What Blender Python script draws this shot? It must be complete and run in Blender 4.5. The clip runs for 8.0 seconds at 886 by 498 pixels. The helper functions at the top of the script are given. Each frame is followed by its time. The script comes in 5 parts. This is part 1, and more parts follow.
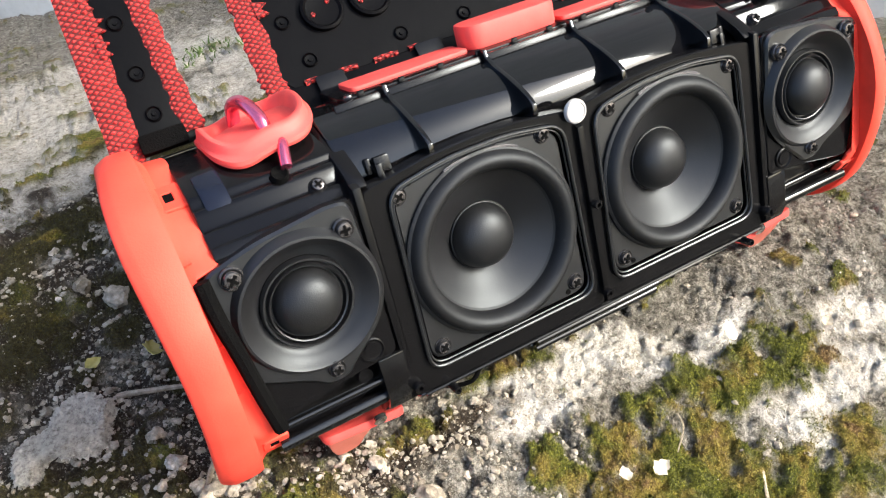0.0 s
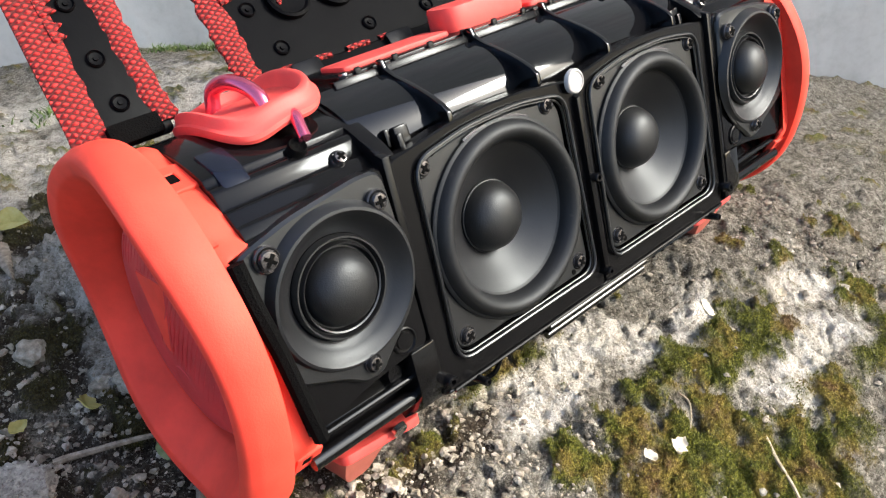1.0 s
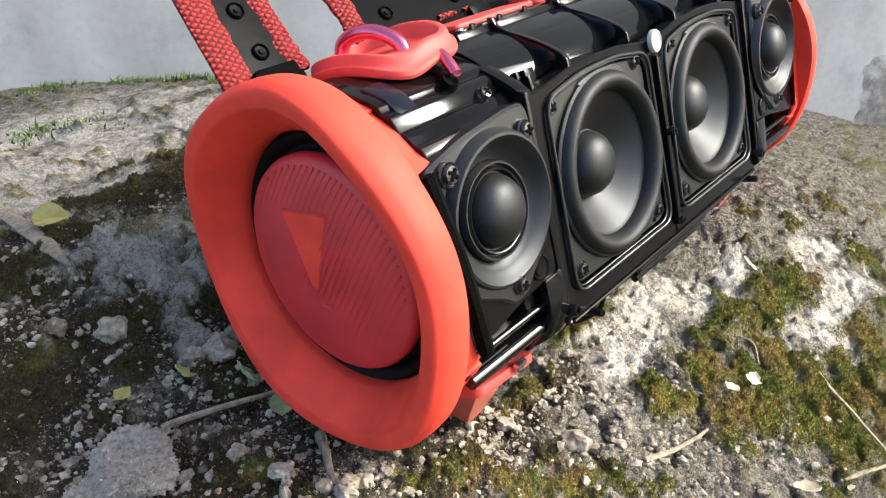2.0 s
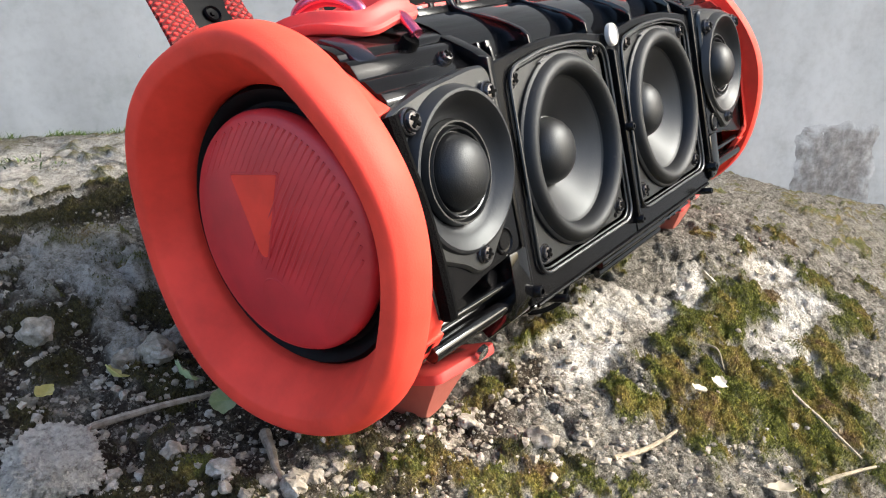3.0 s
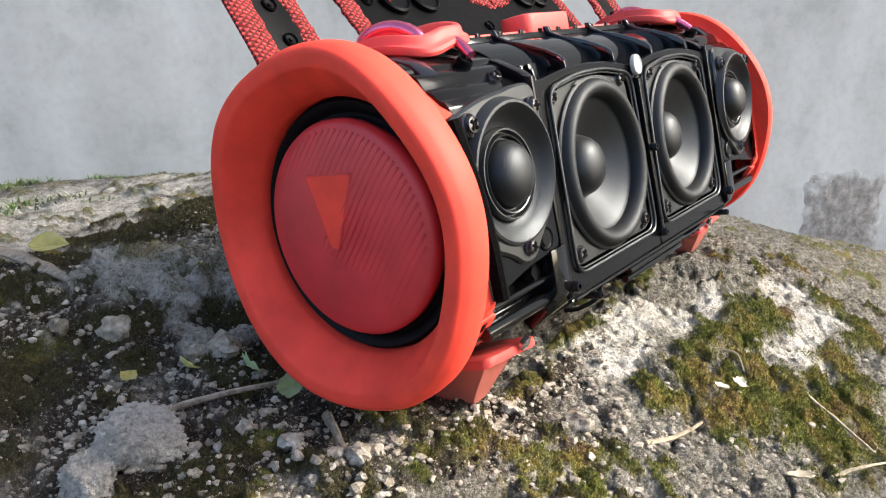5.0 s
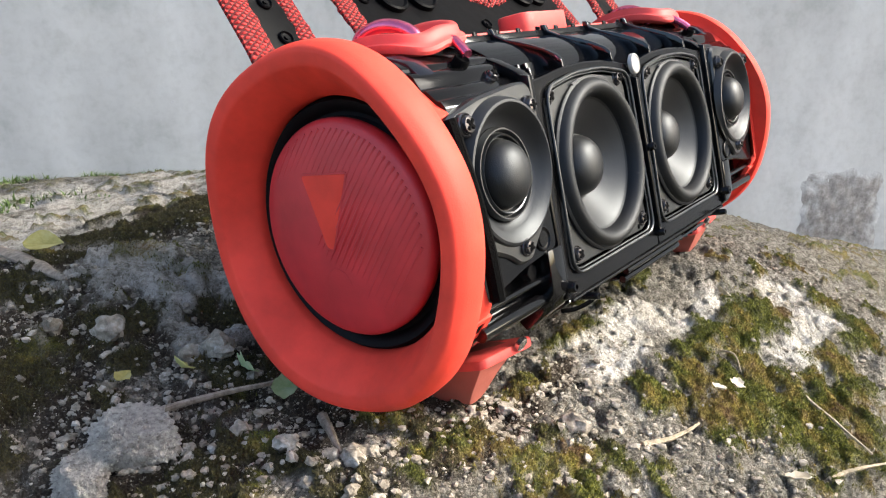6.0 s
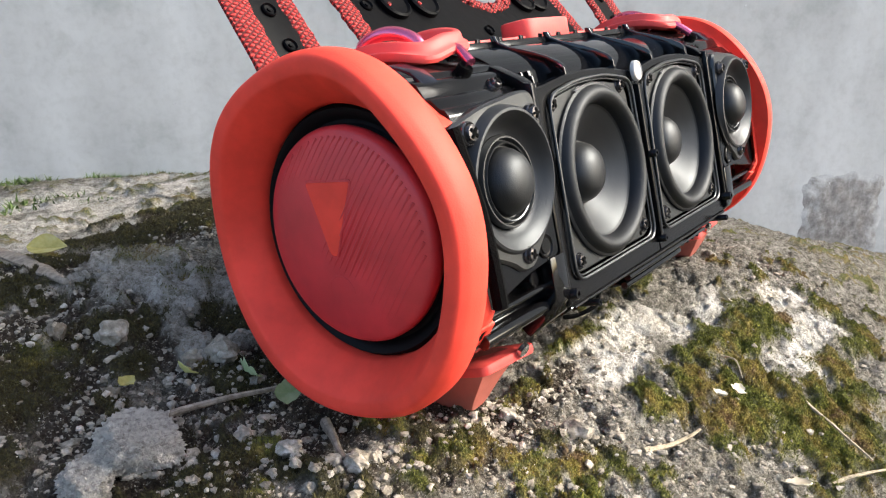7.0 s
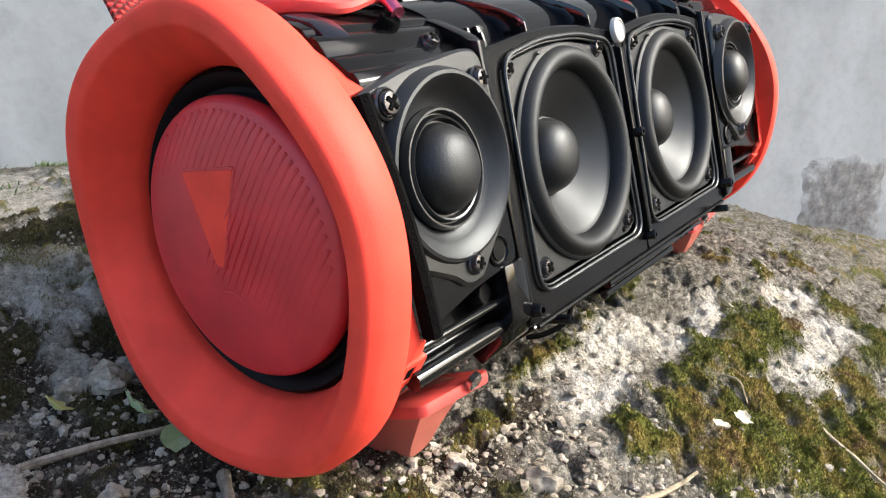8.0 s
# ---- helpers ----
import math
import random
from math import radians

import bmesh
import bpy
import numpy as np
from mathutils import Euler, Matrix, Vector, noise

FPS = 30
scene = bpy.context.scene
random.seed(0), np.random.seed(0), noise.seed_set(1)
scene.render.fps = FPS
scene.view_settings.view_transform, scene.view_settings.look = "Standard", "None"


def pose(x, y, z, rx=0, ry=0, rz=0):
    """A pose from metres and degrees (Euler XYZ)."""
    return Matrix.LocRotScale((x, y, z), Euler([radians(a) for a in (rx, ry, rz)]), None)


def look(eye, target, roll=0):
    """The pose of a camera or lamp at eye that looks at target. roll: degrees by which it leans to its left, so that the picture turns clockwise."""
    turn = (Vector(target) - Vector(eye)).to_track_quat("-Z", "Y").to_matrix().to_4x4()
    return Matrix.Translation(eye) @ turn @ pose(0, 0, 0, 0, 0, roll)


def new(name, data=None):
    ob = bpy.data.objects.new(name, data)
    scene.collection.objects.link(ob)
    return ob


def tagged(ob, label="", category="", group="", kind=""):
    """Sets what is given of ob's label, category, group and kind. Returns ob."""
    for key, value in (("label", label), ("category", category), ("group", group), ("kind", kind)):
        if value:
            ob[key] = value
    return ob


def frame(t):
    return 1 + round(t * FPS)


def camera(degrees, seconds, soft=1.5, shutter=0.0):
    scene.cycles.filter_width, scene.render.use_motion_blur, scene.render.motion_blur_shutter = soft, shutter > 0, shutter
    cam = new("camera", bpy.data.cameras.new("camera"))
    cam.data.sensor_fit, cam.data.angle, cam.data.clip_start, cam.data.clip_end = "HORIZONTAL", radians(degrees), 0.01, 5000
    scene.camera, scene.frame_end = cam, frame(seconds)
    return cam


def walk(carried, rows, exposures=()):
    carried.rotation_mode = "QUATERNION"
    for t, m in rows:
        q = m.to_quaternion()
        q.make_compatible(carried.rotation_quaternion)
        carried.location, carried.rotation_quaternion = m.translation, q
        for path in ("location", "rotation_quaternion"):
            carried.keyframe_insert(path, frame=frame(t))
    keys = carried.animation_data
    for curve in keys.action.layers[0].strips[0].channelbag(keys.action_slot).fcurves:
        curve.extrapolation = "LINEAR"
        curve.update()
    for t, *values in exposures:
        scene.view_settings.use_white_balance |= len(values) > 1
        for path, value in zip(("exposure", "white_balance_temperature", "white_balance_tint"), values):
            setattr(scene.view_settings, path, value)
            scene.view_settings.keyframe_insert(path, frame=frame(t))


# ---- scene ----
cam = camera(57.9, 8.0, 1.15)
PATH = [
    (0, (-0.157, -0.263, 0.178), (0.506, 1.19, -1.027), -8.1),
    (0.5, (-0.161, -0.265, 0.159), (0.541, 1.198, -1.01), -9.1),
    (0.7, (-0.173, -0.246, 0.153), (0.662, 1.159, -0.999), -6.6),
    (0.8, (-0.18, -0.235, 0.148), (0.78, 1.096, -0.995), -4.3),
    (0.9, (-0.197, -0.23, 0.142), (0.862, 1.06, -0.959), -4.3),
    (1, (-0.218, -0.224, 0.143), (0.89, 1.053, -0.926), -4.3),
    (1.2, (-0.257, -0.205, 0.14), (0.933, 0.999, -0.926), -4.7),
    (2.3, (-0.299, -0.193, 0.108), (1.073, 0.947, -0.797), -1.9),
    (2.5, (-0.302, -0.193, 0.097), (1.112, 0.931, -0.761), -1.4),
    (3, (-0.302, -0.191, 0.08), (1.185, 0.909, -0.68), -0.5),
    (3.5, (-0.317, -0.187, 0.084), (1.186, 0.936, -0.607), -0.1),
    (4, (-0.332, -0.189, 0.088), (1.17, 0.963, -0.557), -0.3),
    (4.5, (-0.345, -0.194, 0.073), (1.166, 0.966, -0.535), -0.6),
    (5, (-0.34, -0.201, 0.071), (1.175, 0.945, -0.552), -0.5),
    (6.5, (-0.338, -0.2, 0.072), (1.18, 0.94, -0.557), -0.3),
    (7, (-0.339, -0.2, 0.074), (1.177, 0.942, -0.554), -0.2),
    (7.5, (-0.33, -0.196, 0.071), (1.187, 0.941, -0.566), -0.1),
    (7.7, (-0.309, -0.186, 0.066), (1.212, 0.935, -0.59), 0.1),
    (7.8, (-0.296, -0.181, 0.065), (1.224, 0.932, -0.606), 0.0),
    (7.9, (-0.283, -0.177, 0.061), (1.24, 0.936, -0.604), -0.2),
    (8, (-0.277, -0.178, 0.059), (1.239, 0.946, -0.602), -0.5),
]
walk(cam, [(t, look(eye, target, roll)) for t, eye, target, roll in PATH], ((0.0, 1.82), (0.5, 1.54), (1.0, 1.66), (2.3, 1.74), (8.0, 1.74)))

# ---- light ----
world = bpy.data.worlds.new("sky")
scene.world = world
world.use_nodes = True
wn = world.node_tree
sky = wn.nodes.new("ShaderNodeTexSky")
sky.sky_type = "NISHITA"
sky.sun_disc = False
SUN_EL, SUN_AZ = radians(34), radians(132)
sky.sun_elevation, sky.sun_rotation = SUN_EL, SUN_AZ
sky.air_density, sky.dust_density, sky.ozone_density = 0.85, 5.0, 0.8
wn.links.new(sky.outputs[0], wn.nodes["Background"].inputs[0])
wn.nodes["Background"].inputs[1].default_value = 0.15
sun_data = bpy.data.lights.new("sun", "SUN")
sun_data.energy, sun_data.angle, sun_data.color = 2.0, radians(20), (1.0, 0.94, 0.83)
sun = new("sun", sun_data)
# hazy sun from beyond the speaker's far end, in front of it
sun.matrix_world = look((3 * math.cos(SUN_EL) * math.sin(SUN_AZ), 3 * math.cos(SUN_EL) * math.cos(SUN_AZ), 3 * math.sin(SUN_EL)), (0, 0, 0))


# ---- materials ----
def node_mat(name):
    m = bpy.data.materials.new(name)
    m.use_nodes = True
    nt = m.node_tree
    return m, nt, nt.nodes["Principled BSDF"]


def noise_node(nt, scale, detail=4.0, rough=0.55, coord="Object"):
    tc = nt.nodes.new("ShaderNodeTexCoord")
    n = nt.nodes.new("ShaderNodeTexNoise")
    n.inputs["Scale"].default_value, n.inputs["Detail"].default_value = scale, detail
    n.inputs["Roughness"].default_value = rough
    nt.links.new(tc.outputs[coord], n.inputs["Vector"])
    return n


def ramp(nt, src, stops):
    r = nt.nodes.new("ShaderNodeValToRGB")
    el = r.color_ramp.elements
    while len(el) < len(stops):
        el.new(0.5)
    for e, (p, c) in zip(el, stops):
        e.position, e.color = p, (*c, 1) if len(c) == 3 else c
    nt.links.new(src, r.inputs[0])
    return r


def add_bump(nt, bsdf, src, strength, dist):
    b = nt.nodes.new("ShaderNodeBump")
    b.inputs["Strength"].default_value, b.inputs["Distance"].default_value = strength, dist
    nt.links.new(src, b.inputs["Height"])
    nt.links.new(b.outputs[0], bsdf.inputs["Normal"])
    return b


def mix_rgb(nt, fac, a, b):
    m = nt.nodes.new("ShaderNodeMix")
    m.data_type = "RGBA"
    nt.links.new(fac, m.inputs[0])
    for s, i in ((a, 6), (b, 7)):
        if isinstance(s, tuple):
            m.inputs[i].default_value = (*s, 1)
        else:
            nt.links.new(s, m.inputs[i])
    return m.outputs[2]


def plastic(name, color, rough, spread=0.08, bump=0.0, bump_scale=900, metal=0.0, spec=0.5, dust=0.0):
    """Moulded plastic, rubber or metal: base colour with slight mottling, rough wear and fine grain."""
    m, nt, b = node_mat(name)
    n = noise_node(nt, 60, 5)
    lo = tuple(c * 0.82 for c in color)
    hi = tuple(min(1, c * 1.12) for c in color)
    col = ramp(nt, n.outputs[0], [(0.3, lo), (0.7, hi)]).outputs[0]
    if dust:
        n3 = noise_node(nt, 420, 3)
        f = ramp(nt, n3.outputs[0], [(0.62, (0, 0, 0)), (0.78, (dust, dust, dust))]).outputs[0]
        col = mix_rgb(nt, f, col, (0.35, 0.33, 0.30))
    nt.links.new(col, b.inputs["Base Color"])
    n2 = noise_node(nt, 220, 4)
    r = nt.nodes.new("ShaderNodeMapRange")
    r.inputs["To Min"].default_value, r.inputs["To Max"].default_value = max(0.04, rough - spread), rough + spread
    nt.links.new(n2.outputs[0], r.inputs[0])
    nt.links.new(r.outputs[0], b.inputs["Roughness"])
    b.inputs["Metallic"].default_value = metal
    b.inputs["Specular IOR Level"].default_value = spec
    if max(color) < 0.02:
        b.inputs["Specular Tint"].default_value = (0.80, 0.91, 1.0, 1)   # blue of the sky's reflection put into the tint of black surfaces
    if bump:
        g = noise_node(nt, bump_scale, 3)
        add_bump(nt, b, g.outputs[0], bump, 0.0004)
    return m


M_GLOSS = plastic("gloss_black_plastic", (0.004, 0.004, 0.0045), 0.07, 0.03, spec=0.5, dust=0.005)
M_SATIN = plastic("satin_black_plastic", (0.004, 0.004, 0.0045), 0.21, 0.05, 0.08, 1600, spec=0.20, dust=0.005)
M_SEMI = plastic("semi_gloss_black_plastic", (0.004, 0.004, 0.0045), 0.12, 0.04, spec=0.22, dust=0.005)
M_PLATE = plastic("textured_black_plastic", (0.005, 0.005, 0.0058), 0.34, 0.05, 0.15, 2200, spec=0.72, dust=0.006)
M_CONE = plastic("black_paper_cone", (0.007, 0.007, 0.008), 0.48, 0.04, 0.08, 1200, spec=0.52)
M_ROLL = plastic("black_rubber_surround", (0.005, 0.005, 0.0055), 0.55, 0.05, 0.1, 1500, spec=0.4, dust=0.04)
M_DOME = plastic("black_soft_dome", (0.006, 0.006, 0.0065), 0.46, 0.05, 0.2, 1800, spec=0.45, dust=0.01)
M_BACK = plastic("worn_black_backing", (0.0025, 0.0025, 0.003), 0.40, 0.12, 0.4, 170, spec=0.045)
M_FELT = plastic("black_felt", (0.003, 0.003, 0.003), 0.95, 0.03, 1.0, 1400, spec=0.05)
M_GLUE = plastic("dried_grey_glue", (0.10, 0.10, 0.105), 0.25, 0.1, 0.5, 300)
M_RADIAL = plastic("dull_black_rubber", (0.003, 0.003, 0.0035), 0.6, 0.05, 0.1, 900, spec=0.15)
M_LEG = plastic("brownish_red_rubber", (0.40, 0.115, 0.085), 0.55, 0.05, 0.2, 600, spec=0.3)
M_SCREW = plastic("black_screw_steel", (0.07, 0.07, 0.074), 0.24, 0.08, metal=0.7)
M_STEEL = plastic("bright_steel", (0.55, 0.55, 0.56), 0.25, 0.08, metal=1.0)
M_RED = plastic("red_rubber", (0.80, 0.064, 0.040), 0.60, 0.05, 0.15, 1400, spec=0.24)
M_REDCAP = plastic("dark_red_rubber", (0.57, 0.036, 0.044), 0.46, 0.05, 0.15, 1400, spec=0.55)
M_REDPAD = plastic("soft_red_silicone", (0.71, 0.080, 0.070), 0.54, 0.05, 0.15, 1000, spec=0.32)
M_PINK = plastic("pink_anodised_metal", (0.75, 0.16, 0.27), 0.25, 0.06, metal=0.9)
M_WHITE = plastic("white_disc", (0.42, 0.42, 0.41), 0.45, 0.05, 0.3, 500)
M_BLUE = plastic("blue_tint_plastic", (0.006, 0.008, 0.016), 0.18, 0.05, spec=0.3)


def cloth_material():
    """Red woven fabric: diagonal weave relief and darker gaps between the threads."""
    m, nt, b = node_mat("red_woven_fabric")
    tc = nt.nodes.new("ShaderNodeTexCoord")
    waves = []
    for turn in (0.55, -0.55):
        m2 = nt.nodes.new("ShaderNodeMapping")
        m2.inputs["Rotation"].default_value = (0, 0, turn)
        nt.links.new(tc.outputs["Object"], m2.inputs[0])
        w = nt.nodes.new("ShaderNodeTexWave")
        w.bands_direction = "Y"
        w.inputs["Scale"].default_value, w.inputs["Distortion"].default_value, w.inputs["Detail"].default_value = 165, 1.6, 2
        w.inputs["Detail Scale"].default_value = 2
        nt.links.new(m2.outputs[0], w.inputs["Vector"])
        waves.append(w.outputs["Fac"])
    v = nt.nodes.new("ShaderNodeMath")
    v.operation = "MULTIPLY"
    nt.links.new(waves[0], v.inputs[0])
    nt.links.new(waves[1], v.inputs[1])
    n = noise_node(nt, 90)
    c1 = ramp(nt, v.outputs[0], [(0.04, (0.09, 0.004, 0.004)), (0.30, (0.46, 0.016, 0.016)), (0.9, (0.62, 0.034, 0.030))]).outputs[0]
    c2 = ramp(nt, n.outputs[0], [(0.3, (0.75, 0.75, 0.75)), (0.7, (1, 1, 1))]).outputs[0]
    mx = nt.nodes.new("ShaderNodeMix")
    mx.data_type, mx.blend_type = "RGBA", "MULTIPLY"
    mx.inputs[0].default_value = 1.0
    nt.links.new(c1, mx.inputs[6])
    nt.links.new(c2, mx.inputs[7])
    nt.links.new(mx.outputs[2], b.inputs["Base Color"])
    b.inputs["Roughness"].default_value = 0.85
    add_bump(nt, b, v.outputs[0], 1.0, 0.0010)
    return m


M_CLOTH = cloth_material()


def math_node(nt, op, a, b):
    n = nt.nodes.new("ShaderNodeMath")
    n.operation = op
    for i, v in enumerate((a, b)):
        if isinstance(v, (int, float)):
            n.inputs[i].default_value = v
        else:
            nt.links.new(v, n.inputs[i])
    return n.outputs[0]


def grains(nt, scale):
    """Crumbly granules: their rounded height and a random value for each."""
    tc = nt.nodes.new("ShaderNodeTexCoord")
    warp = noise_node(nt, scale * 0.6, 2)
    add = nt.nodes.new("ShaderNodeMix")
    add.data_type = "VECTOR"
    add.inputs[0].default_value = 0.004
    nt.links.new(tc.outputs["Object"], add.inputs[4])
    nt.links.new(warp.outputs[1], add.inputs[5])
    v = nt.nodes.new("ShaderNodeTexVoronoi")
    v.inputs["Scale"].default_value = scale
    nt.links.new(add.outputs[1], v.inputs["Vector"])
    hue = nt.nodes.new("ShaderNodeSeparateColor")
    nt.links.new(v.outputs["Color"], hue.inputs[0])
    return math_node(nt, "SUBTRACT", 1.0, v.outputs["Distance"]), hue.outputs[0]


def moss_colour(nt, fine, brown):
    """Moss from green over yellow to rust, and nearly black-brown where it is old."""
    kind = noise_node(nt, 55, 4, 0.6)
    green = ramp(nt, fine, [(0.30, (0.012, 0.015, 0.003)), (0.5, (0.095, 0.105, 0.011)), (0.72, (0.30, 0.29, 0.038))]).outputs[0]
    gold = ramp(nt, fine, [(0.30, (0.050, 0.028, 0.008)), (0.5, (0.19, 0.145, 0.026)), (0.72, (0.41, 0.34, 0.085))]).outputs[0]
    rust = ramp(nt, fine, [(0.30, (0.035, 0.016, 0.007)), (0.5, (0.13, 0.070, 0.030)), (0.72, (0.34, 0.24, 0.13))]).outputs[0]
    old = ramp(nt, fine, [(0.30, (0.008, 0.006, 0.002)), (0.52, (0.044, 0.038, 0.009)), (0.74, (0.15, 0.13, 0.032))]).outputs[0]
    f1 = ramp(nt, kind.outputs[0], [(0.47, (0, 0, 0)), (0.58, (1, 1, 1))]).outputs[0]
    f2 = ramp(nt, kind.outputs[0], [(0.60, (0, 0, 0)), (0.68, (0.8, 0.8, 0.8))]).outputs[0]
    col = mix_rgb(nt, f2, mix_rgb(nt, f1, green, gold), rust)
    return mix_rgb(nt, brown, col, old)


def attribute(nt, name):
    a = nt.nodes.new("ShaderNodeAttribute")
    a.attribute_name = name
    return a.outputs["Fac"]


def ground_material():
    """Weathered concrete and soil; the mesh attributes say where moss, soil and pale, sunlight-brightened lime lie."""
    m, nt, b = node_mat("weathered_ground")
    n_big = noise_node(nt, 22, 6)
    n_mid = noise_node(nt, 130, 9, 0.74)
    n_fine = noise_node(nt, 800, 6, 0.75)
    grain, shade = grains(nt, 430)
    crumb, shade2 = grains(nt, 1100)
    rough = math_node(nt, "ADD", math_node(nt, "MULTIPLY", n_mid.outputs[0], 0.70), math_node(nt, "ADD", math_node(nt, "MULTIPLY", shade, 0.12), math_node(nt, "MULTIPLY", shade2, 0.18)))
    grey = ramp(nt, rough, [(0.33, (0.055, 0.049, 0.038)), (0.48, (0.20, 0.188, 0.158)), (0.64, (0.46, 0.445, 0.395))]).outputs[0]
    # lime, whitened further to hold the sunlight on it
    pale = ramp(nt, rough, [(0.32, (0.36, 0.325, 0.25)), (0.44, (0.68, 0.655, 0.59)), (0.56, (0.91, 0.893, 0.845))]).outputs[0]
    soil = ramp(nt, n_fine.outputs[0], [(0.3, (0.013, 0.009, 0.006)), (0.52, (0.052, 0.039, 0.027)), (0.68, (0.15, 0.125, 0.09))]).outputs[0]
    speck = ramp(nt, shade2, [(0.88, (0, 0, 0)), (0.96, (0.8, 0.8, 0.8))]).outputs[0]
    soil = mix_rgb(nt, speck, soil, (0.34, 0.32, 0.28))
    tint = ramp(nt, n_big.outputs[0], [(0.35, (0.82, 0.80, 0.76)), (0.65, (1.0, 1.0, 1.0))]).outputs[0]
    col = mix_rgb(nt, attribute(nt, "pale"), grey, pale)
    col = mix_rgb(nt, attribute(nt, "soil"), col, soil)
    mx = nt.nodes.new("ShaderNodeMix")
    mx.data_type, mx.blend_type = "RGBA", "MULTIPLY"
    mx.inputs[0].default_value = 1.0
    nt.links.new(col, mx.inputs[6])
    nt.links.new(tint, mx.inputs[7])
    col = mix_rgb(nt, attribute(nt, "moss"), mx.outputs[2], moss_colour(nt, n_fine.outputs[0], attribute(nt, "brown")))
    nt.links.new(col, b.inputs["Base Color"])
    b.inputs["Roughness"].default_value = 0.92
    b.inputs["Specular IOR Level"].default_value = 0.25
    h = math_node(nt, "ADD", n_mid.outputs[0], n_fine.outputs[0])
    h = math_node(nt, "ADD", h, math_node(nt, "ADD", math_node(nt, "MULTIPLY", grain, 0.55), math_node(nt, "MULTIPLY", crumb, 0.30)))
    add_bump(nt, b, h, 1.0, 0.0036)
    return m


def moss_material():
    m, nt, b = node_mat("moss")
    n = noise_node(nt, 600, 5, 0.7)
    nt.links.new(moss_colour(nt, n.outputs[0], attribute(nt, "brown")), b.inputs["Base Color"])
    b.inputs["Roughness"].default_value = 0.8
    return m


def stone_material(name, lo, mid, hi, scale=160, bump=0.8, granular=0):
    m, nt, b = node_mat(name)
    n = noise_node(nt, scale, 6, 0.65)
    col = ramp(nt, n.outputs[0], [(0.28, lo), (0.5, mid), (0.72, hi)]).outputs[0]
    g = nt.nodes.new("ShaderNodeNewGeometry")
    v = ramp(nt, g.outputs["Random Per Island"], [(0.0, (0.55, 0.52, 0.48)), (0.6, (0.9, 0.88, 0.85)), (1.0, (1.0, 1.0, 1.0))]).outputs[0]
    mx = nt.nodes.new("ShaderNodeMix")
    mx.data_type, mx.blend_type = "RGBA", "MULTIPLY"
    mx.inputs[0].default_value = 1.0
    nt.links.new(col, mx.inputs[6])
    nt.links.new(v, mx.inputs[7])
    nt.links.new(col if granular else mx.outputs[2], b.inputs["Base Color"])
    b.inputs["Roughness"].default_value = 0.9
    n2 = noise_node(nt, scale * 5, 4, 0.7)
    h = n2.outputs[0]
    if granular:
        h = math_node(nt, "ADD", h, math_node(nt, "MULTIPLY", grains(nt, granular)[0], 1.2))
    add_bump(nt, b, h, bump, 0.0022 if granular else 0.001)
    return m


def wall_material():
    m, nt, b = node_mat("cast_concrete")
    tc = nt.nodes.new("ShaderNodeTexCoord")
    mp = nt.nodes.new("ShaderNodeMapping")
    mp.inputs["Scale"].default_value = (1, 1, 0.22)
    nt.links.new(tc.outputs["Object"], mp.inputs[0])
    streak = nt.nodes.new("ShaderNodeTexNoise")
    streak.inputs["Scale"].default_value, streak.inputs["Detail"].default_value = 9, 5
    nt.links.new(mp.outputs[0], streak.inputs["Vector"])
    blot = noise_node(nt, 13, 5, 0.6)
    fine = noise_node(nt, 90, 5, 0.6)
    c1 = ramp(nt, streak.outputs[0], [(0.30, (0.46, 0.47, 0.452)), (0.55, (0.565, 0.578, 0.557)), (0.75, (0.63, 0.642, 0.622))]).outputs[0]
    c2 = ramp(nt, blot.outputs[0], [(0.30, (0.76, 0.77, 0.75)), (0.44, (0.95, 0.95, 0.94)), (0.66, (1.04, 1.04, 1.03))]).outputs[0]
    c3 = ramp(nt, fine.outputs[0], [(0.3, (0.91, 0.91, 0.90)), (0.55, (1, 1, 1))]).outputs[0]
    out = c1
    for c in (c2, c3):
        mx = nt.nodes.new("ShaderNodeMix")
        mx.data_type, mx.blend_type = "RGBA", "MULTIPLY"
        mx.inputs[0].default_value = 1.0
        nt.links.new(out, mx.inputs[6])
        nt.links.new(c, mx.inputs[7])
        out = mx.outputs[2]
    nt.links.new(out, b.inputs["Base Color"])
    b.inputs["Roughness"].default_value = 0.85
    add_bump(nt, b, fine.outputs[0], 0.15, 0.0015)
    return m


M_GROUND = ground_material()
M_WALL = wall_material()


def spalled_material():
    """Rough brown-grey core of the concrete, fading into the cast face where the spalling thins out."""
    m, nt, b = node_mat("spalled_concrete")
    n = noise_node(nt, 70, 7, 0.7)
    core = ramp(nt, n.outputs[0], [(0.3, (0.15, 0.14, 0.125)), (0.5, (0.29, 0.275, 0.25)), (0.7, (0.46, 0.445, 0.415))]).outputs[0]
    face = ramp(nt, n.outputs[0], [(0.3, (0.43, 0.44, 0.425)), (0.6, (0.55, 0.562, 0.545))]).outputs[0]
    nt.links.new(mix_rgb(nt, attribute(nt, "worn"), face, core), b.inputs["Base Color"])
    b.inputs["Roughness"].default_value = 0.9
    add_bump(nt, b, n.outputs[0], 0.6, 0.002)
    return m


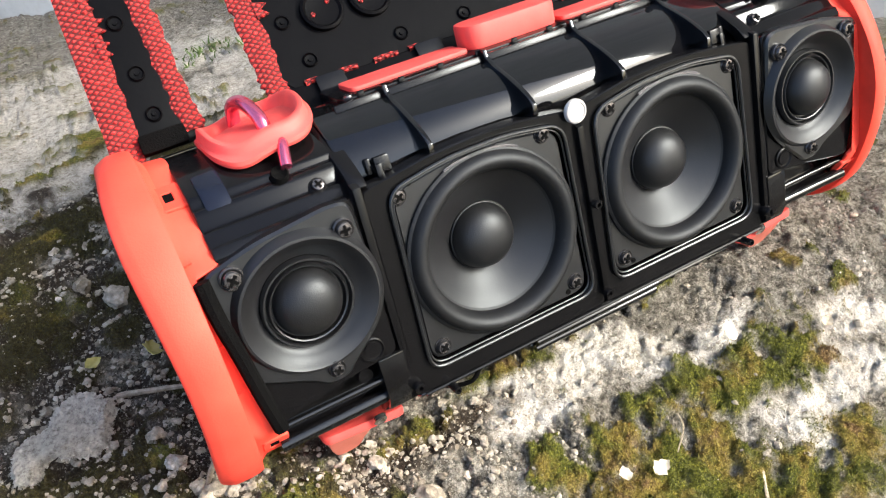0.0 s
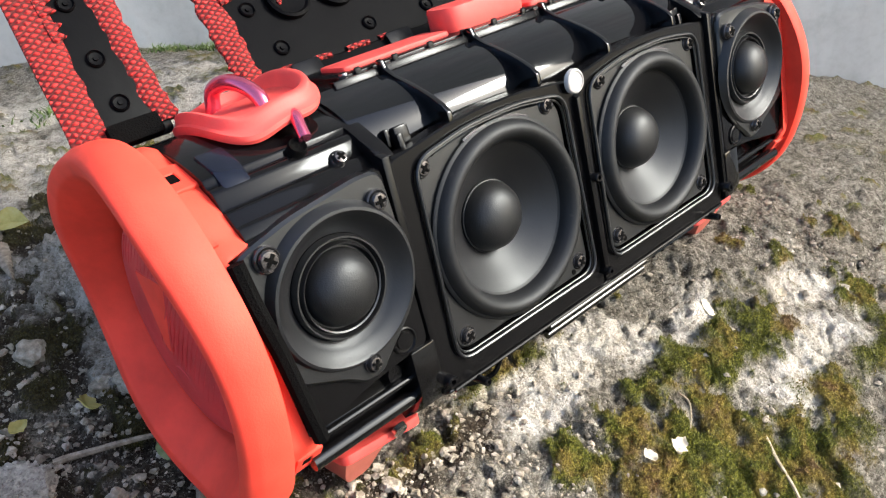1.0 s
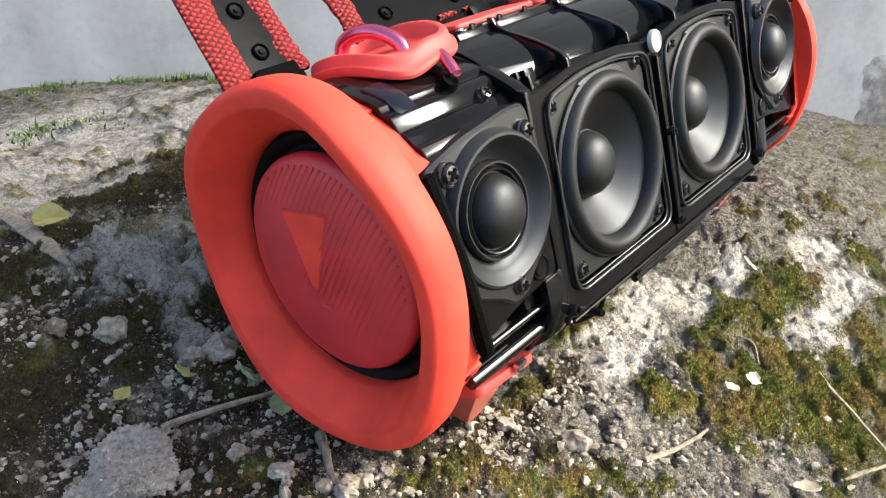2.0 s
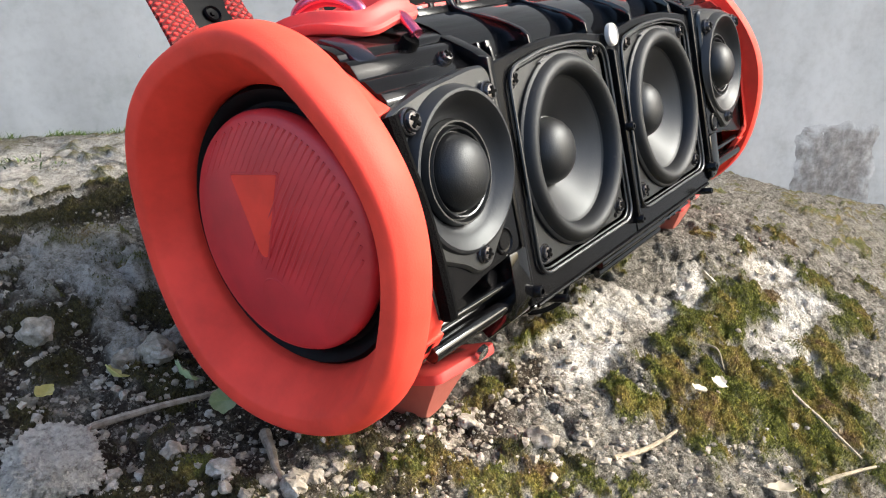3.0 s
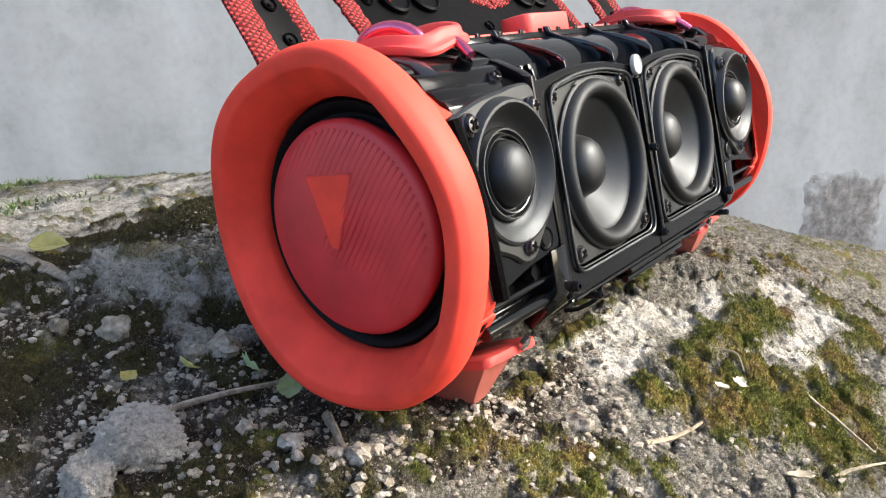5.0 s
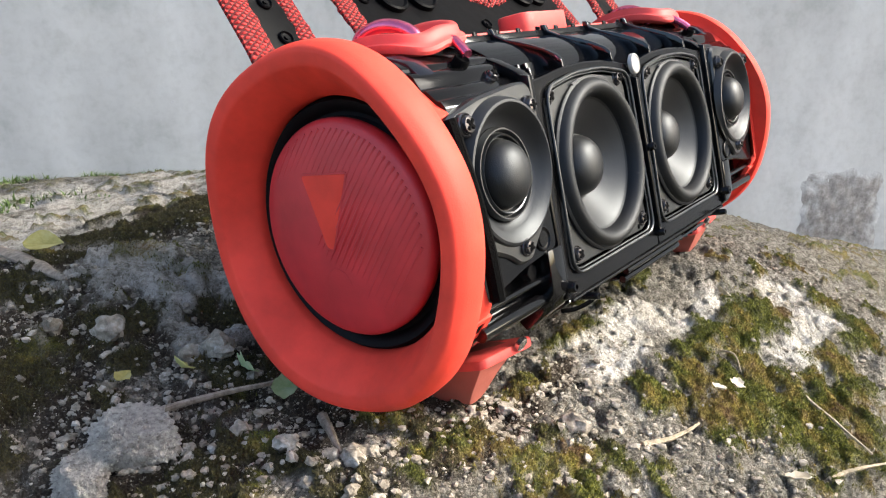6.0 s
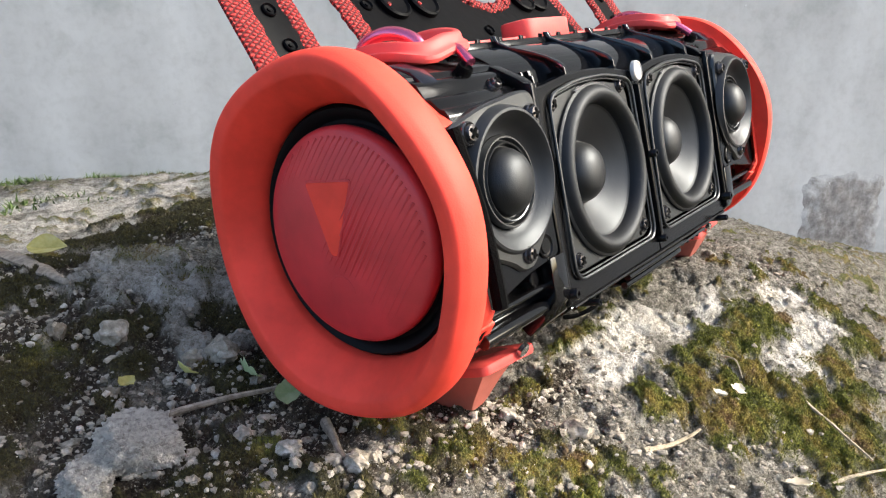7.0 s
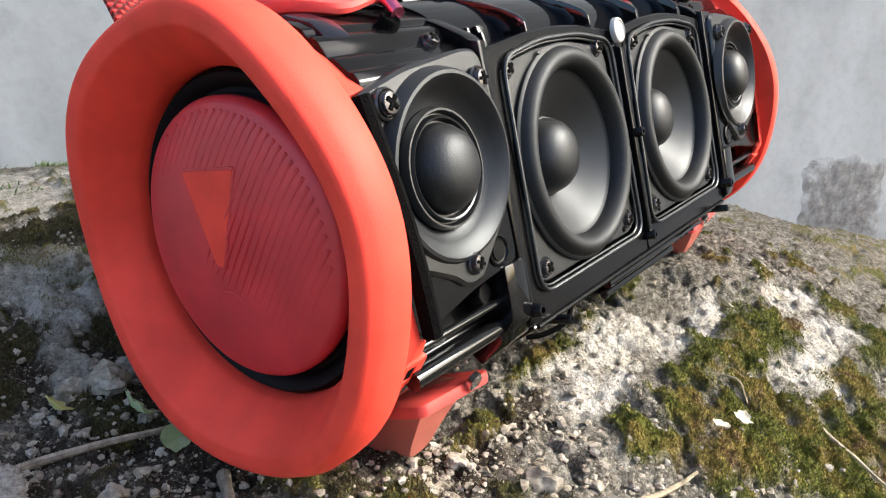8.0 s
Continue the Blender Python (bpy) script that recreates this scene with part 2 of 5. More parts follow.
M_PATCH = spalled_material()
M_ROCK = stone_material("broken_concrete", (0.20, 0.185, 0.155), (0.66, 0.63, 0.56), (0.86, 0.83, 0.76), 330, 1.0, 900)
M_GRAVEL = stone_material("gravel", (0.16, 0.142, 0.108), (0.38, 0.35, 0.29), (0.66, 0.63, 0.57), 300)
M_MOSS = moss_material()
M_TWIG = stone_material("dry_twig", (0.17, 0.14, 0.11), (0.36, 0.31, 0.25), (0.54, 0.49, 0.42), 300)
M_STRAW = stone_material("dry_straw", (0.30, 0.26, 0.18), (0.52, 0.46, 0.34), (0.68, 0.62, 0.48), 300)
M_LEAFY = stone_material("yellow_leaf", (0.36, 0.35, 0.09), (0.56, 0.54, 0.19), (0.66, 0.65, 0.32), 150, 0.2)
M_LEAFG = stone_material("pale_green_leaf", (0.22, 0.34, 0.14), (0.40, 0.52, 0.28), (0.55, 0.62, 0.40), 150, 0.2)
M_GRASS = stone_material("grass", (0.04, 0.07, 0.02), (0.10, 0.16, 0.04), (0.20, 0.27, 0.09), 60, 0.1)
M_PETAL = stone_material("dry_white_petal", (0.46, 0.42, 0.31), (0.64, 0.60, 0.48), (0.76, 0.73, 0.64), 150, 0.2)


# ---- mesh tools ----
def part(name, bm, material, parent=None, label="", smooth=True, m=None):
    """Links a bmesh as one mesh object, under a thing or a part."""
    me = bpy.data.meshes.new(name)
    bmesh.ops.recalc_face_normals(bm, faces=bm.faces)
    bm.to_mesh(me)
    bm.free()
    for p in me.polygons:
        p.use_smooth = smooth
    if smooth:
        me.set_sharp_from_angle(angle=radians(38))
    me.materials.append(material)
    ob = new(name, me)
    if parent:
        ob.parent = parent
    if m is not None:
        ob.matrix_local = m
    if label:
        ob["label"] = label
    return ob


def lathe(profile, n=64, axis="-y", at=(0, 0, 0), bm=None, wave=None):
    """Surface of revolution. profile: (radius, height outwards) from the outside in."""
    bm = bm or bmesh.new()
    rings = []
    for r, h in profile:
        if r < 1e-6:
            rings.append([bm.verts.new(turned(0, 0, h, axis, at))])
            continue
        row = []
        for i in range(n):
            a = 2 * math.pi * i / n
            rr, hh = wave(a, r, h) if wave else (r, h)
            row.append(bm.verts.new(turned(rr * math.cos(a), rr * math.sin(a), hh, axis, at)))
        rings.append(row)
    for p, q in zip(rings, rings[1:]):
        for i in range(n):
            j = (i + 1) % n
            if len(q) == 1:
                bm.faces.new((p[i], p[j], q[0]))
            elif len(p) == 1:
                bm.faces.new((p[0], q[j], q[i]))
            else:
                bm.faces.new((p[i], p[j], q[j], q[i]))
    return bm


def turned(a, b, h, axis, at):
    x, y, z = at
    if axis == "-y":
        return (x + a, y - h, z + b)
    if axis == "-x":
        return (x - h, y + a, z + b)
    if axis == "+x":
        return (x + h, y + a, z + b)
    return (x + a, y + b, z + h)


def poly_radius(poly, cx, cz):
    """The distance from a centre to the outline of a polygon, as a function of the angle."""
    pts = [(x - cx, z - cz) for x, z in poly]

    def f(a):
        dx, dz = math.cos(a), math.sin(a)
        best = 0.0
        for (x1, z1), (x2, z2) in zip(pts, pts[1:] + pts[:1]):
            ex, ez = x2 - x1, z2 - z1
            den = dx * ez - dz * ex
            if abs(den) < 1e-12:
                continue
            s = (x1 * ez - z1 * ex) / den
            u = (x1 * dz - z1 * dx) / den
            if s > 0 and -1e-6 <= u <= 1 + 1e-6:
                best = max(best, s)
        return best
    return f


def round_poly(corners, r, steps=6):
    """A polygon with its corners rounded by the radius r."""
    out = []
    n = len(corners)
    for i in range(n):
        p, c, q = Vector(corners[i - 1]), Vector(corners[i]), Vector(corners[(i + 1) % n])
        a = c + (p - c).normalized() * min(r, (p - c).length * 0.45)
        b = c + (q - c).normalized() * min(r, (q - c).length * 0.45)
        for k in range(steps + 1):
            t = k / steps
            v = a * (1 - t) ** 2 + c * 2 * t * (1 - t) + b * t * t
            out.append((v.x, v.y))
    return out


def ring_plate(center, inner, outer, front, back, n=120, bevel=0.0006, axis="-y"):
    """A plate with a hole: inner and outer give the radius by angle; front and back are heights outwards."""
    cx, cz = center
    bm = bmesh.new()
    rows = []
    prof = [(inner, 0.0, back), (inner, 0.0, front - bevel), (inner, bevel, front), (outer, -bevel, front), (outer, 0.0, front - bevel), (outer, 0.0, back)]
    for f, dr, h in prof:
        row = []
        for i in range(n):
            a = 2 * math.pi * (i + 0.5) / n
            r = f(a) + dr
            row.append(bm.verts.new(turned(cx + r * math.cos(a), cz + r * math.sin(a), h, axis, (0, 0, 0))))
        rows.append(row)
    for p, q in zip(rows, rows[1:] + rows[:1]):
        for i in range(n):
            j = (i + 1) % n
            bm.faces.new((p[i], p[j], q[j], q[i]))
    return bm


def prism(poly, lo, hi, axis="x", bevel=0.0):
    """A polygon drawn out between two places along an axis; x: polygon in (y, z); y: in (x, z); z: in (x, y)."""
    bm = bmesh.new()

    def place(p, h):
        a, b = p
        return {"x": (h, a, b), "y": (a, h, b), "z": (a, b, h)}[axis]
    low = [bm.verts.new(place(p, lo)) for p in poly]
    top = [bm.verts.new(place(p, hi)) for p in poly]
    n = len(poly)
    bm.faces.new(low)
    bm.faces.new(top)
    for i in range(n):
        j = (i + 1) % n
        bm.faces.new((low[i], low[j], top[j], top[i]))
    bmesh.ops.recalc_face_normals(bm, faces=bm.faces)
    if bevel:
        es = [e for e in bm.edges if len(e.link_faces) == 2 and e.calc_face_angle(0) > radians(25)]
        bmesh.ops.bevel(bm, geom=es, offset=bevel, segments=2, affect="EDGES", profile=0.6, clamp_overlap=True)
    return bm


def dished(outline, place, thick):
    """A thin plate in (y, z) that follows a domed end; place gives x by the distance from the axis."""
    bm = bmesh.new()
    cy, cz = sum(p[0] for p in outline) / len(outline), sum(p[1] for p in outline) / len(outline)
    rows = []
    for f in (1.0, 0.97, 0.75, 0.5, 0.25):
        row = []
        for y, z in outline:
            y, z = cy + (y - cy) * f, cz + (z - cz) * f
            x = place(math.hypot(y, z))
            row.append(bm.verts.new((x + math.copysign(thick if f < 1 else 0.0, x), y, z)))
        rows.append(row)
    n = len(outline)
    for p, q in zip(rows, rows[1:]):
        for i in range(n):
            j = (i + 1) % n
            bm.faces.new((p[i], p[j], q[j], q[i]))
    bm.faces.new(rows[-1])
    return bm


def tube(points, radius, n=10, closed=False, taper=None, bm=None):
    """A round bar along points."""
    bm = bm or bmesh.new()
    pts = [Vector(p) for p in points]
    rows = []
    up = None
    for i, p in enumerate(pts):
        a = pts[i - 1] if (i or closed) else p
        b = pts[(i + 1) % len(pts)] if (i < len(pts) - 1 or closed) else p
        d = (b - a).normalized()
        if up is None:
            up = d.orthogonal().normalized()
        up = (up - d * up.dot(d)).normalized()
        side = d.cross(up)
        r = radius * (taper(i / (len(pts) - 1)) if taper else 1)
        rows.append([bm.verts.new(p + (up * math.cos(2 * math.pi * k / n) + side * math.sin(2 * math.pi * k / n)) * r) for k in range(n)])
    pairs = list(zip(rows, rows[1:] + (rows[:1] if closed else [])))
    for p, q in pairs:
        for i in range(n):
            j = (i + 1) % n
            bm.faces.new((p[i], p[j], q[j], q[i]))
    if not closed:
        bm.faces.new(rows[0])
        bm.faces.new(rows[-1])
    return bm


def smooth_path(points, steps=8):
    """A Catmull-Rom line through points."""
    p = [Vector(q) for q in points]
    p = [p[0] * 2 - p[1]] + p + [p[-1] * 2 - p[-2]]
    out = []
    for i in range(1, len(p) - 2):
        for k in range(steps):
            t = k / steps
            out.append(0.5 * (2 * p[i] + (p[i + 1] - p[i - 1]) * t + (2 * p[i - 1] - 5 * p[i] + 4 * p[i + 1] - p[i + 2]) * t * t
                              + (3 * p[i] - p[i - 1] - 3 * p[i + 1] + p[i + 2]) * t ** 3))
    return out + [p[-2]]


def screw(parent, x, y, z, r=0.0028):
    """A cross-head screw, facing outwards from the front."""
    bm = bmesh.new()
    lathe([(r * 1.35, -0.0012), (r * 1.35, 0.0002), (r * 1.2, 0.0007), (r * 1.08, 0.0004)], 24, bm=bm)
    lathe([(r, 0.0002), (r, 0.0012), (r * 0.86, 0.0019), (r * 0.45, 0.0021), (0, 0.0021)], 24, bm=bm)
    ob = part("screw", bm, M_SCREW, parent, "black cross-head screw", m=pose(x, y, z))
    a, b = r * 0.66, r * 0.17
    cross = [(-a, -b), (-b, -b), (-b, -a), (b, -a), (b, -b), (a, -b), (a, b), (b, b), (b, a), (-b, a), (-b, b), (-a, b)]
    turn = random.uniform(0, 1.5)
    cross = [(p * math.cos(turn) - q * math.sin(turn), p * math.sin(turn) + q * math.cos(turn)) for p, q in cross]
    # raised black cross paints the shade of the head's recess
    part("slot_shade", prism(cross, -0.00245, -0.0020, "y"), M_FELT, ob)
    return ob


# ---- numpy value noise ----
def lattice(ix, iy, seed):
    h = (ix.astype(np.int64) * 374761393 + iy.astype(np.int64) * 668265263 + seed * 982451653) & 0xFFFFFFFF
    h = ((h ^ (h >> 13)) * 1274126177) & 0xFFFFFFFF
    return ((h ^ (h >> 16)) & 0xFFFF) / 65535.0


def vnoise(x, y, size, seed=0):
    x, y = np.asarray(x) / size, np.asarray(y) / size
    ix, iy = np.floor(x), np.floor(y)
    fx, fy = x - ix, y - iy
    fx, fy = fx * fx * (3 - 2 * fx), fy * fy * (3 - 2 * fy)
    a, b = lattice(ix, iy, seed), lattice(ix + 1, iy, seed)
    c, d = lattice(ix, iy + 1, seed), lattice(ix + 1, iy + 1, seed)
    return (a * (1 - fx) + b * fx) * (1 - fy) + (c * (1 - fx) + d * fx) * fy - 0.5


def fbm(x, y, size, octaves=4, seed=0, gain=0.5):
    out, amp = 0, 1.0
    for k in range(octaves):
        out = out + amp * vnoise(x + 7.3 * k, y - 3.1 * k, size / 2 ** k, seed + k)
        amp *= gain
    return out


def softplus(v, w):
    return w * np.logaddexp(0, v / w)


def smooth(a, b, v):
    t = np.clip((v - a) / (b - a), 0, 1)
    return t * t * (3 - 2 * t)


def base_height(x, y):
    """The broken slab: level under the speaker, falling off in front and towards the wall."""
    x, y = np.asarray(x, float), np.asarray(y, float)
    z = -0.084 - 0.45 * softplus(np.minimum(-0.062 - y, 0.5), 0.012)
    z = z + 0.016 * smooth(0.04, 0.14, y) - 0.16 * softplus(np.minimum(y - 0.25, 0.9), 0.03)
    z = z - 0.24 * softplus(np.minimum(x - 0.13, 1.1), 0.02) - 0.05 * softplus(np.minimum(x - 0.4, 0.6), 0.05)
    z = z + 0.010 * np.exp(-(((x + 0.02) / 0.11) ** 4 + ((y - 0.01) / 0.03) ** 2))
    return z


# patches of growth and of bare lime with sunlight painted in: x, y, half width, half depth
MOSS = [(-0.002, -0.093, 0.036, 0.013), (0.022, -0.108, 0.030, 0.013), (0.088, -0.093, 0.029, 0.014), (0.030, -0.148, 0.048, 0.018), (0.062, -0.141, 0.030, 0.013), (-0.018, -0.118, 0.024, 0.011),
        (-0.122, -0.091, 0.018, 0.010), (-0.144, -0.048, 0.022, 0.013), (0.165, -0.113, 0.022, 0.007), (0.140, -0.140, 0.026, 0.010), (-0.045, -0.045, 0.022, 0.007), (-0.085, -0.050, 0.018, 0.008),
        (-0.205, 0.105, 0.030, 0.025), (-0.19, 0.17, 0.03, 0.02), (-0.062, 0.222, 0.062, 0.034), (-0.235, 0.0, 0.03, 0.03), (-0.15, 0.31, 0.04, 0.02)]
PALE = [(-0.034, -0.062, 0.028, 0.016), (0.002, -0.060, 0.026, 0.014), (0.062, -0.074, 0.018, 0.010), (0.030, -0.070, 0.016, 0.008), (0.090, -0.118, 0.036, 0.012), (0.132, -0.098, 0.016, 0.012),
        (-0.09, 0.33, 0.09, 0.06), (-0.14, 0.27, 0.07, 0.05), (-0.25, 0.25, 0.08, 0.08), (-0.19, 0.27, 0.06, 0.08), (-0.20, 0.40, 0.12, 0.10), (0.03, 0.38, 0.14, 0.08), (-0.1, 0.5, 0.25, 0.1)]
SOIL = [(-0.062, 0.222, 0.070, 0.040), (-0.17, 0.20, 0.03, 0.035), (-0.19, 0.09, 0.08, 0.05), (-0.21, 0.04, 0.11, 0.065), (-0.23, 0.13, 0.05, 0.06), (-0.13, 0.19, 0.05, 0.012), (-0.16, -0.02, 0.06, 0.04), (-0.05, 0.225, 0.07, 0.035), (-0.10, 0.03, 0.09, 0.06), (-0.11, -0.055, 0.05, 0.012)]

ROCK = [(-0.140, 0.128, 0.036, 0.050)]
BROWN = [(-0.21, 0.08, 0.12, 0.16), (-0.062, 0.222, 0.095, 0.060), (-0.17, 0.20, 0.06, 0.06), (-0.11, 0.06, 0.08, 0.11)]


def mask(patches, x, y, seed, edge=0.35):
    out = np.zeros_like(x)
    wob = fbm(x, y, 0.022, 4, seed, 0.6)
    for px, py, rx, ry in patches:
        d = np.sqrt(((x - px) / rx) ** 2 + ((y - py) / ry) ** 2) + wob * 1.3
        out = np.maximum(out, 1 - smooth(1 - edge, 1 + edge, d))
    return out


def masks(x, y):
    far = smooth(0.2, 0.5, np.hypot(x, y))
    moss = mask(MOSS, x, y, 11, 0.38) * smooth(-0.48, -0.14, fbm(x, y, 0.014, 4, 21, 0.6))
    moss = np.maximum(moss, 0.35 * far * smooth(0.25, 0.45, fbm(x, y, 0.09, 4, 29)))
    soily = mask(SOIL, x, y, 51, 0.4)
    rock = mask(ROCK, x, y, 57, 0.2)
    soily = soily * (1 - rock)
    moss = np.maximum(moss, 0.85 * smooth(0.33 - 0.25 * soily, 0.46 - 0.14 * soily, fbm(x, y, 0.020, 4, 33, 0.62)))
    moss = np.where(rock > 0.3, np.minimum(moss, 0.22 + 0.45 * smooth(-0.05, 0.35, fbm(x, y, 0.03, 4, 37))), moss)
    # the flat rock is painted paler to offset the shade on it
    pale = np.maximum(mask(PALE, x, y, 41, 0.4) * (1 - 0.45 * smooth(0.18, 0.26, y)), 0.50 * rock)
    soil = soily * smooth(-0.55, -0.15, fbm(x, y, 0.03, 4, 61))
    # unseen ground in front, added dark to dim reflections in the speaker
    soil = np.maximum(soil, smooth(0.21, 0.27, -y + 0.05 * fbm(x, y, 0.1, 3, 63)))
    near = 1 - smooth(0.9, 1.6, np.hypot(x, y))
    return moss * near, pale * near, soil * (0.4 + 0.6 * near)


def height(x, y):
    x, y = np.asarray(x, float), np.asarray(y, float)
    moss, pale, soil = masks(x, y)
    z = base_height(x, y) + 0.006 * fbm(x, y, 0.05, 3, 1) + 0.0045 * fbm(x, y, 0.016, 3, 3, 0.6) * (1 - 0.4 * moss) * (1 - 0.6 * smooth(0.2, 0.3, y))
    z = z + 0.0022 * fbm(x, y, 0.0055, 2, 5, 0.6)
    crumble = np.abs(vnoise(x, y, 0.0042, 7)) + 0.6 * np.abs(vnoise(x, y, 0.0024, 8))
    z = z + 0.0042 * crumble * (1 - 0.7 * moss) * (1 - 0.7 * smooth(0.2, 0.3, y))
    z = z + mask(ROCK, x, y, 57, 0.45) * (0.009 + 0.004 * fbm(x, y, 0.03, 3, 59))
    cracks = np.abs(fbm(x, y, 0.045, 3, 71, 0.6))
    z = z - 0.0035 * (1 - smooth(0.0, 0.04, cracks)) * (1 - soil)
    return z + moss * (0.0030 + 0.0052 * np.abs(fbm(x, y, 0.008, 2, 81)) + 0.0024 * np.abs(vnoise(x, y, 0.0030, 83)))


def ground_at(x, y):
    return float(height(np.array([x]), np.array([y]))[0])


# ---- setting ----
def build_ground():
    def axis_values(lo, hi, step, far):
        mid = np.arange(lo, hi, step)
        grow, s, out_hi, v = step, step, [], hi
        while v < far:
            s *= 1.035
            v += s
            out_hi.append(v)
        out_lo, s, v = [], step, lo
        while v > -far:
            s *= 1.035
            v -= s
            out_lo.append(v)
        return np.concatenate([np.array(out_lo[::-1]), mid, np.array(out_hi)])
    xs, ys = axis_values(-0.27, 0.19, 0.0012, 40), axis_values(-0.19, 0.22, 0.0012, 40)
    X, Y = np.meshgrid(xs, ys)
    Z = height(X, Y)
    moss, pale, soil = masks(X, Y)
    nx, ny = len(xs), len(ys)
    me = bpy.data.meshes.new("ground")
    me.vertices.add(nx * ny)
    me.vertices.foreach_set("co", np.stack([X, Y, Z], -1).astype(np.float32).ravel())
    i = (np.arange(ny - 1)[:, None] * nx + np.arange(nx - 1)).ravel()
    quads = np.stack([i, i + 1, i + nx + 1, i + nx], -1).astype(np.int32)
    me.loops.add(quads.size)
    me.polygons.add(len(quads))
    me.loops.foreach_set("vertex_index", quads.ravel())
    me.polygons.foreach_set("loop_start", np.arange(0, quads.size, 4, dtype=np.int32))
    me.polygons.foreach_set("use_smooth", np.ones(len(quads), bool))
    me.update(calc_edges=True)
    for name, v in (("moss", moss), ("pale", pale), ("soil", soil), ("brown", mask(BROWN, X, Y, 55, 0.3))):
        me.attributes.new(name, "FLOAT", "POINT").data.foreach_set("value", v.astype(np.float32).ravel())
    me.materials.append(M_GROUND)
    return tagged(new("ground", me), "weathered grey concrete slab with soil and moss", "ground", kind="structure")


build_ground()

WALL_C, WALL_TURN = (0.4725, 0.4725), -45


def build_wall():
    bm = bmesh.new()
    bmesh.ops.create_cube(bm, size=1)
    bmesh.ops.scale(bm, vec=(14, 0.3, 3.2), verts=bm.verts)
    bmesh.ops.translate(bm, vec=(0, 0.15, 0.9), verts=bm.verts)
    w = part("wall_back", bm, M_WALL, m=pose(WALL_C[0], WALL_C[1], 0, 0, 0, WALL_TURN), smooth=False)
    tagged(w, "pale grey cast concrete wall with stains and small pits", "wall", kind="structure")
    # spalled place near the foot of the wall
    bm = bmesh.new()
    n = 80
    rows, worn = [], []
    for k in range(19):
        f = k / 18
        row = []
        for i in range(n):
            a = 2 * math.pi * i / n
            sq = 1 / max(abs(math.cos(a)), abs(math.sin(a))) ** 0.95
            rr = f * sq * (1 + 0.06 * noise.noise((math.cos(a) * 2, math.sin(a) * 2, 3)))
            x, z = rr * 0.078 * math.cos(a), rr * 0.074 * math.sin(a)
            y = -0.0022 * (1 - f ** 3) + 0.0012 * noise.noise((x * 60, z * 60, 1)) * (1 - f ** 4)
            row.append(bm.verts.new((x, y + 0.001, z)))
            edge = f + 0.35 * noise.noise((x * 40, z * 40, 7)) + 0.18 * noise.noise((x * 110, z * 110, 9))
            worn.append(1 - min(1, max(0, (edge - 0.62) / 0.26)))
        rows.append(row)
    for p, q in zip(rows, rows[1:]):
        for i in range(n):
            j = (i + 1) % n
            if p is not rows[0]:
                bm.faces.new((p[i], p[j], q[j], q[i]))
    c = bm.verts.new((0, -0.0014, 0))
    for i in range(n):
        bm.faces.new((c, rows[1][i], rows[1][(i + 1) % n]))
    for v in rows[0]:
        bm.verts.remove(v)
    patch = part("spalled_patch", bm, M_PATCH, w, "rough brown-grey spalled concrete", m=pose(0.645, 0, -0.252))
    patch.data.attributes.new("worn", "FLOAT", "POINT").data.foreach_set("value", np.array(worn[n:] + [1.0], dtype=np.float32))
    for i in range(40):
        bm = bmesh.new()
        r = random.uniform(0.0007, 0.0019)
        lathe([(r * 1.5, 0.0003), (r * 1.1, 0.0006), (r * 0.6, 0.0004), (0, 0.0002)], 9, bm=bm)
        part("pit", bm, M_PATCH, w, m=pose(random.uniform(-0.9, 1.2), 0, random.uniform(-0.2, 0.5), 0, random.uniform(0, 360), 0))


build_wall()


# ---- the speaker ----
speaker = new("portable_speaker")
speaker.matrix_world = pose(0, -0.0147, -0.009, -14, 0, 0)
tagged(speaker, "opened black and red portable speaker standing on mossy concrete", "speaker")


def arc(r, a0, a1, n):
    return [(r * math.cos(radians(a0 + (a1 - a0) * i / n)), r * math.sin(radians(a0 + (a1 - a0) * i / n))) for i in range(n + 1)]


# body: profile in (y, z), front at negative y
CORE = [(-0.0322, -0.0470), (-0.0322, 0.0322), (-0.0358, 0.0338), (-0.0362, 0.0370), (-0.0359, 0.0405), (-0.0350, 0.0430), (-0.0335, 0.0456), (-0.0314, 0.0480), (-0.0288, 0.0502), (-0.0258, 0.0522), (-0.0225, 0.0539), (-0.0190, 0.0553),
        (-0.0155, 0.0564), (-0.0138, 0.0574), (-0.0120, 0.0566), (-0.0040, 0.0574)] + arc(0.0575, 88, -112, 40) + [(-0.031, -0.0515)]
part("body", prism(CORE, -0.0875, 0.0875, "x", 0.0008), M_GLOSS, speaker, "glossy black plastic body")

END = [(-0.0440, -0.0235), (-0.0455, 0.0335), (-0.0440, 0.0360), (-0.0425, 0.0362), (-0.0405, 0.0385), (-0.0390, 0.0400), (-0.0372, 0.0402), (-0.0362, 0.0425),
       (-0.0350, 0.0450), (-0.0335, 0.0462), (-0.0318, 0.0464), (-0.0308, 0.0486), (-0.0270, 0.0508), (-0.0225, 0.0524), (-0.0180, 0.0540)] + arc(0.0568, 105, -110, 40) + \
      [(-0.0260, -0.0508), (-0.0330, -0.0470), (-0.0370, -0.0440), (-0.0385, -0.0425), (-0.0390, -0.0380), (-0.0370, -0.0360), (-0.0370, -0.0300), (-0.0390, -0.0250)]
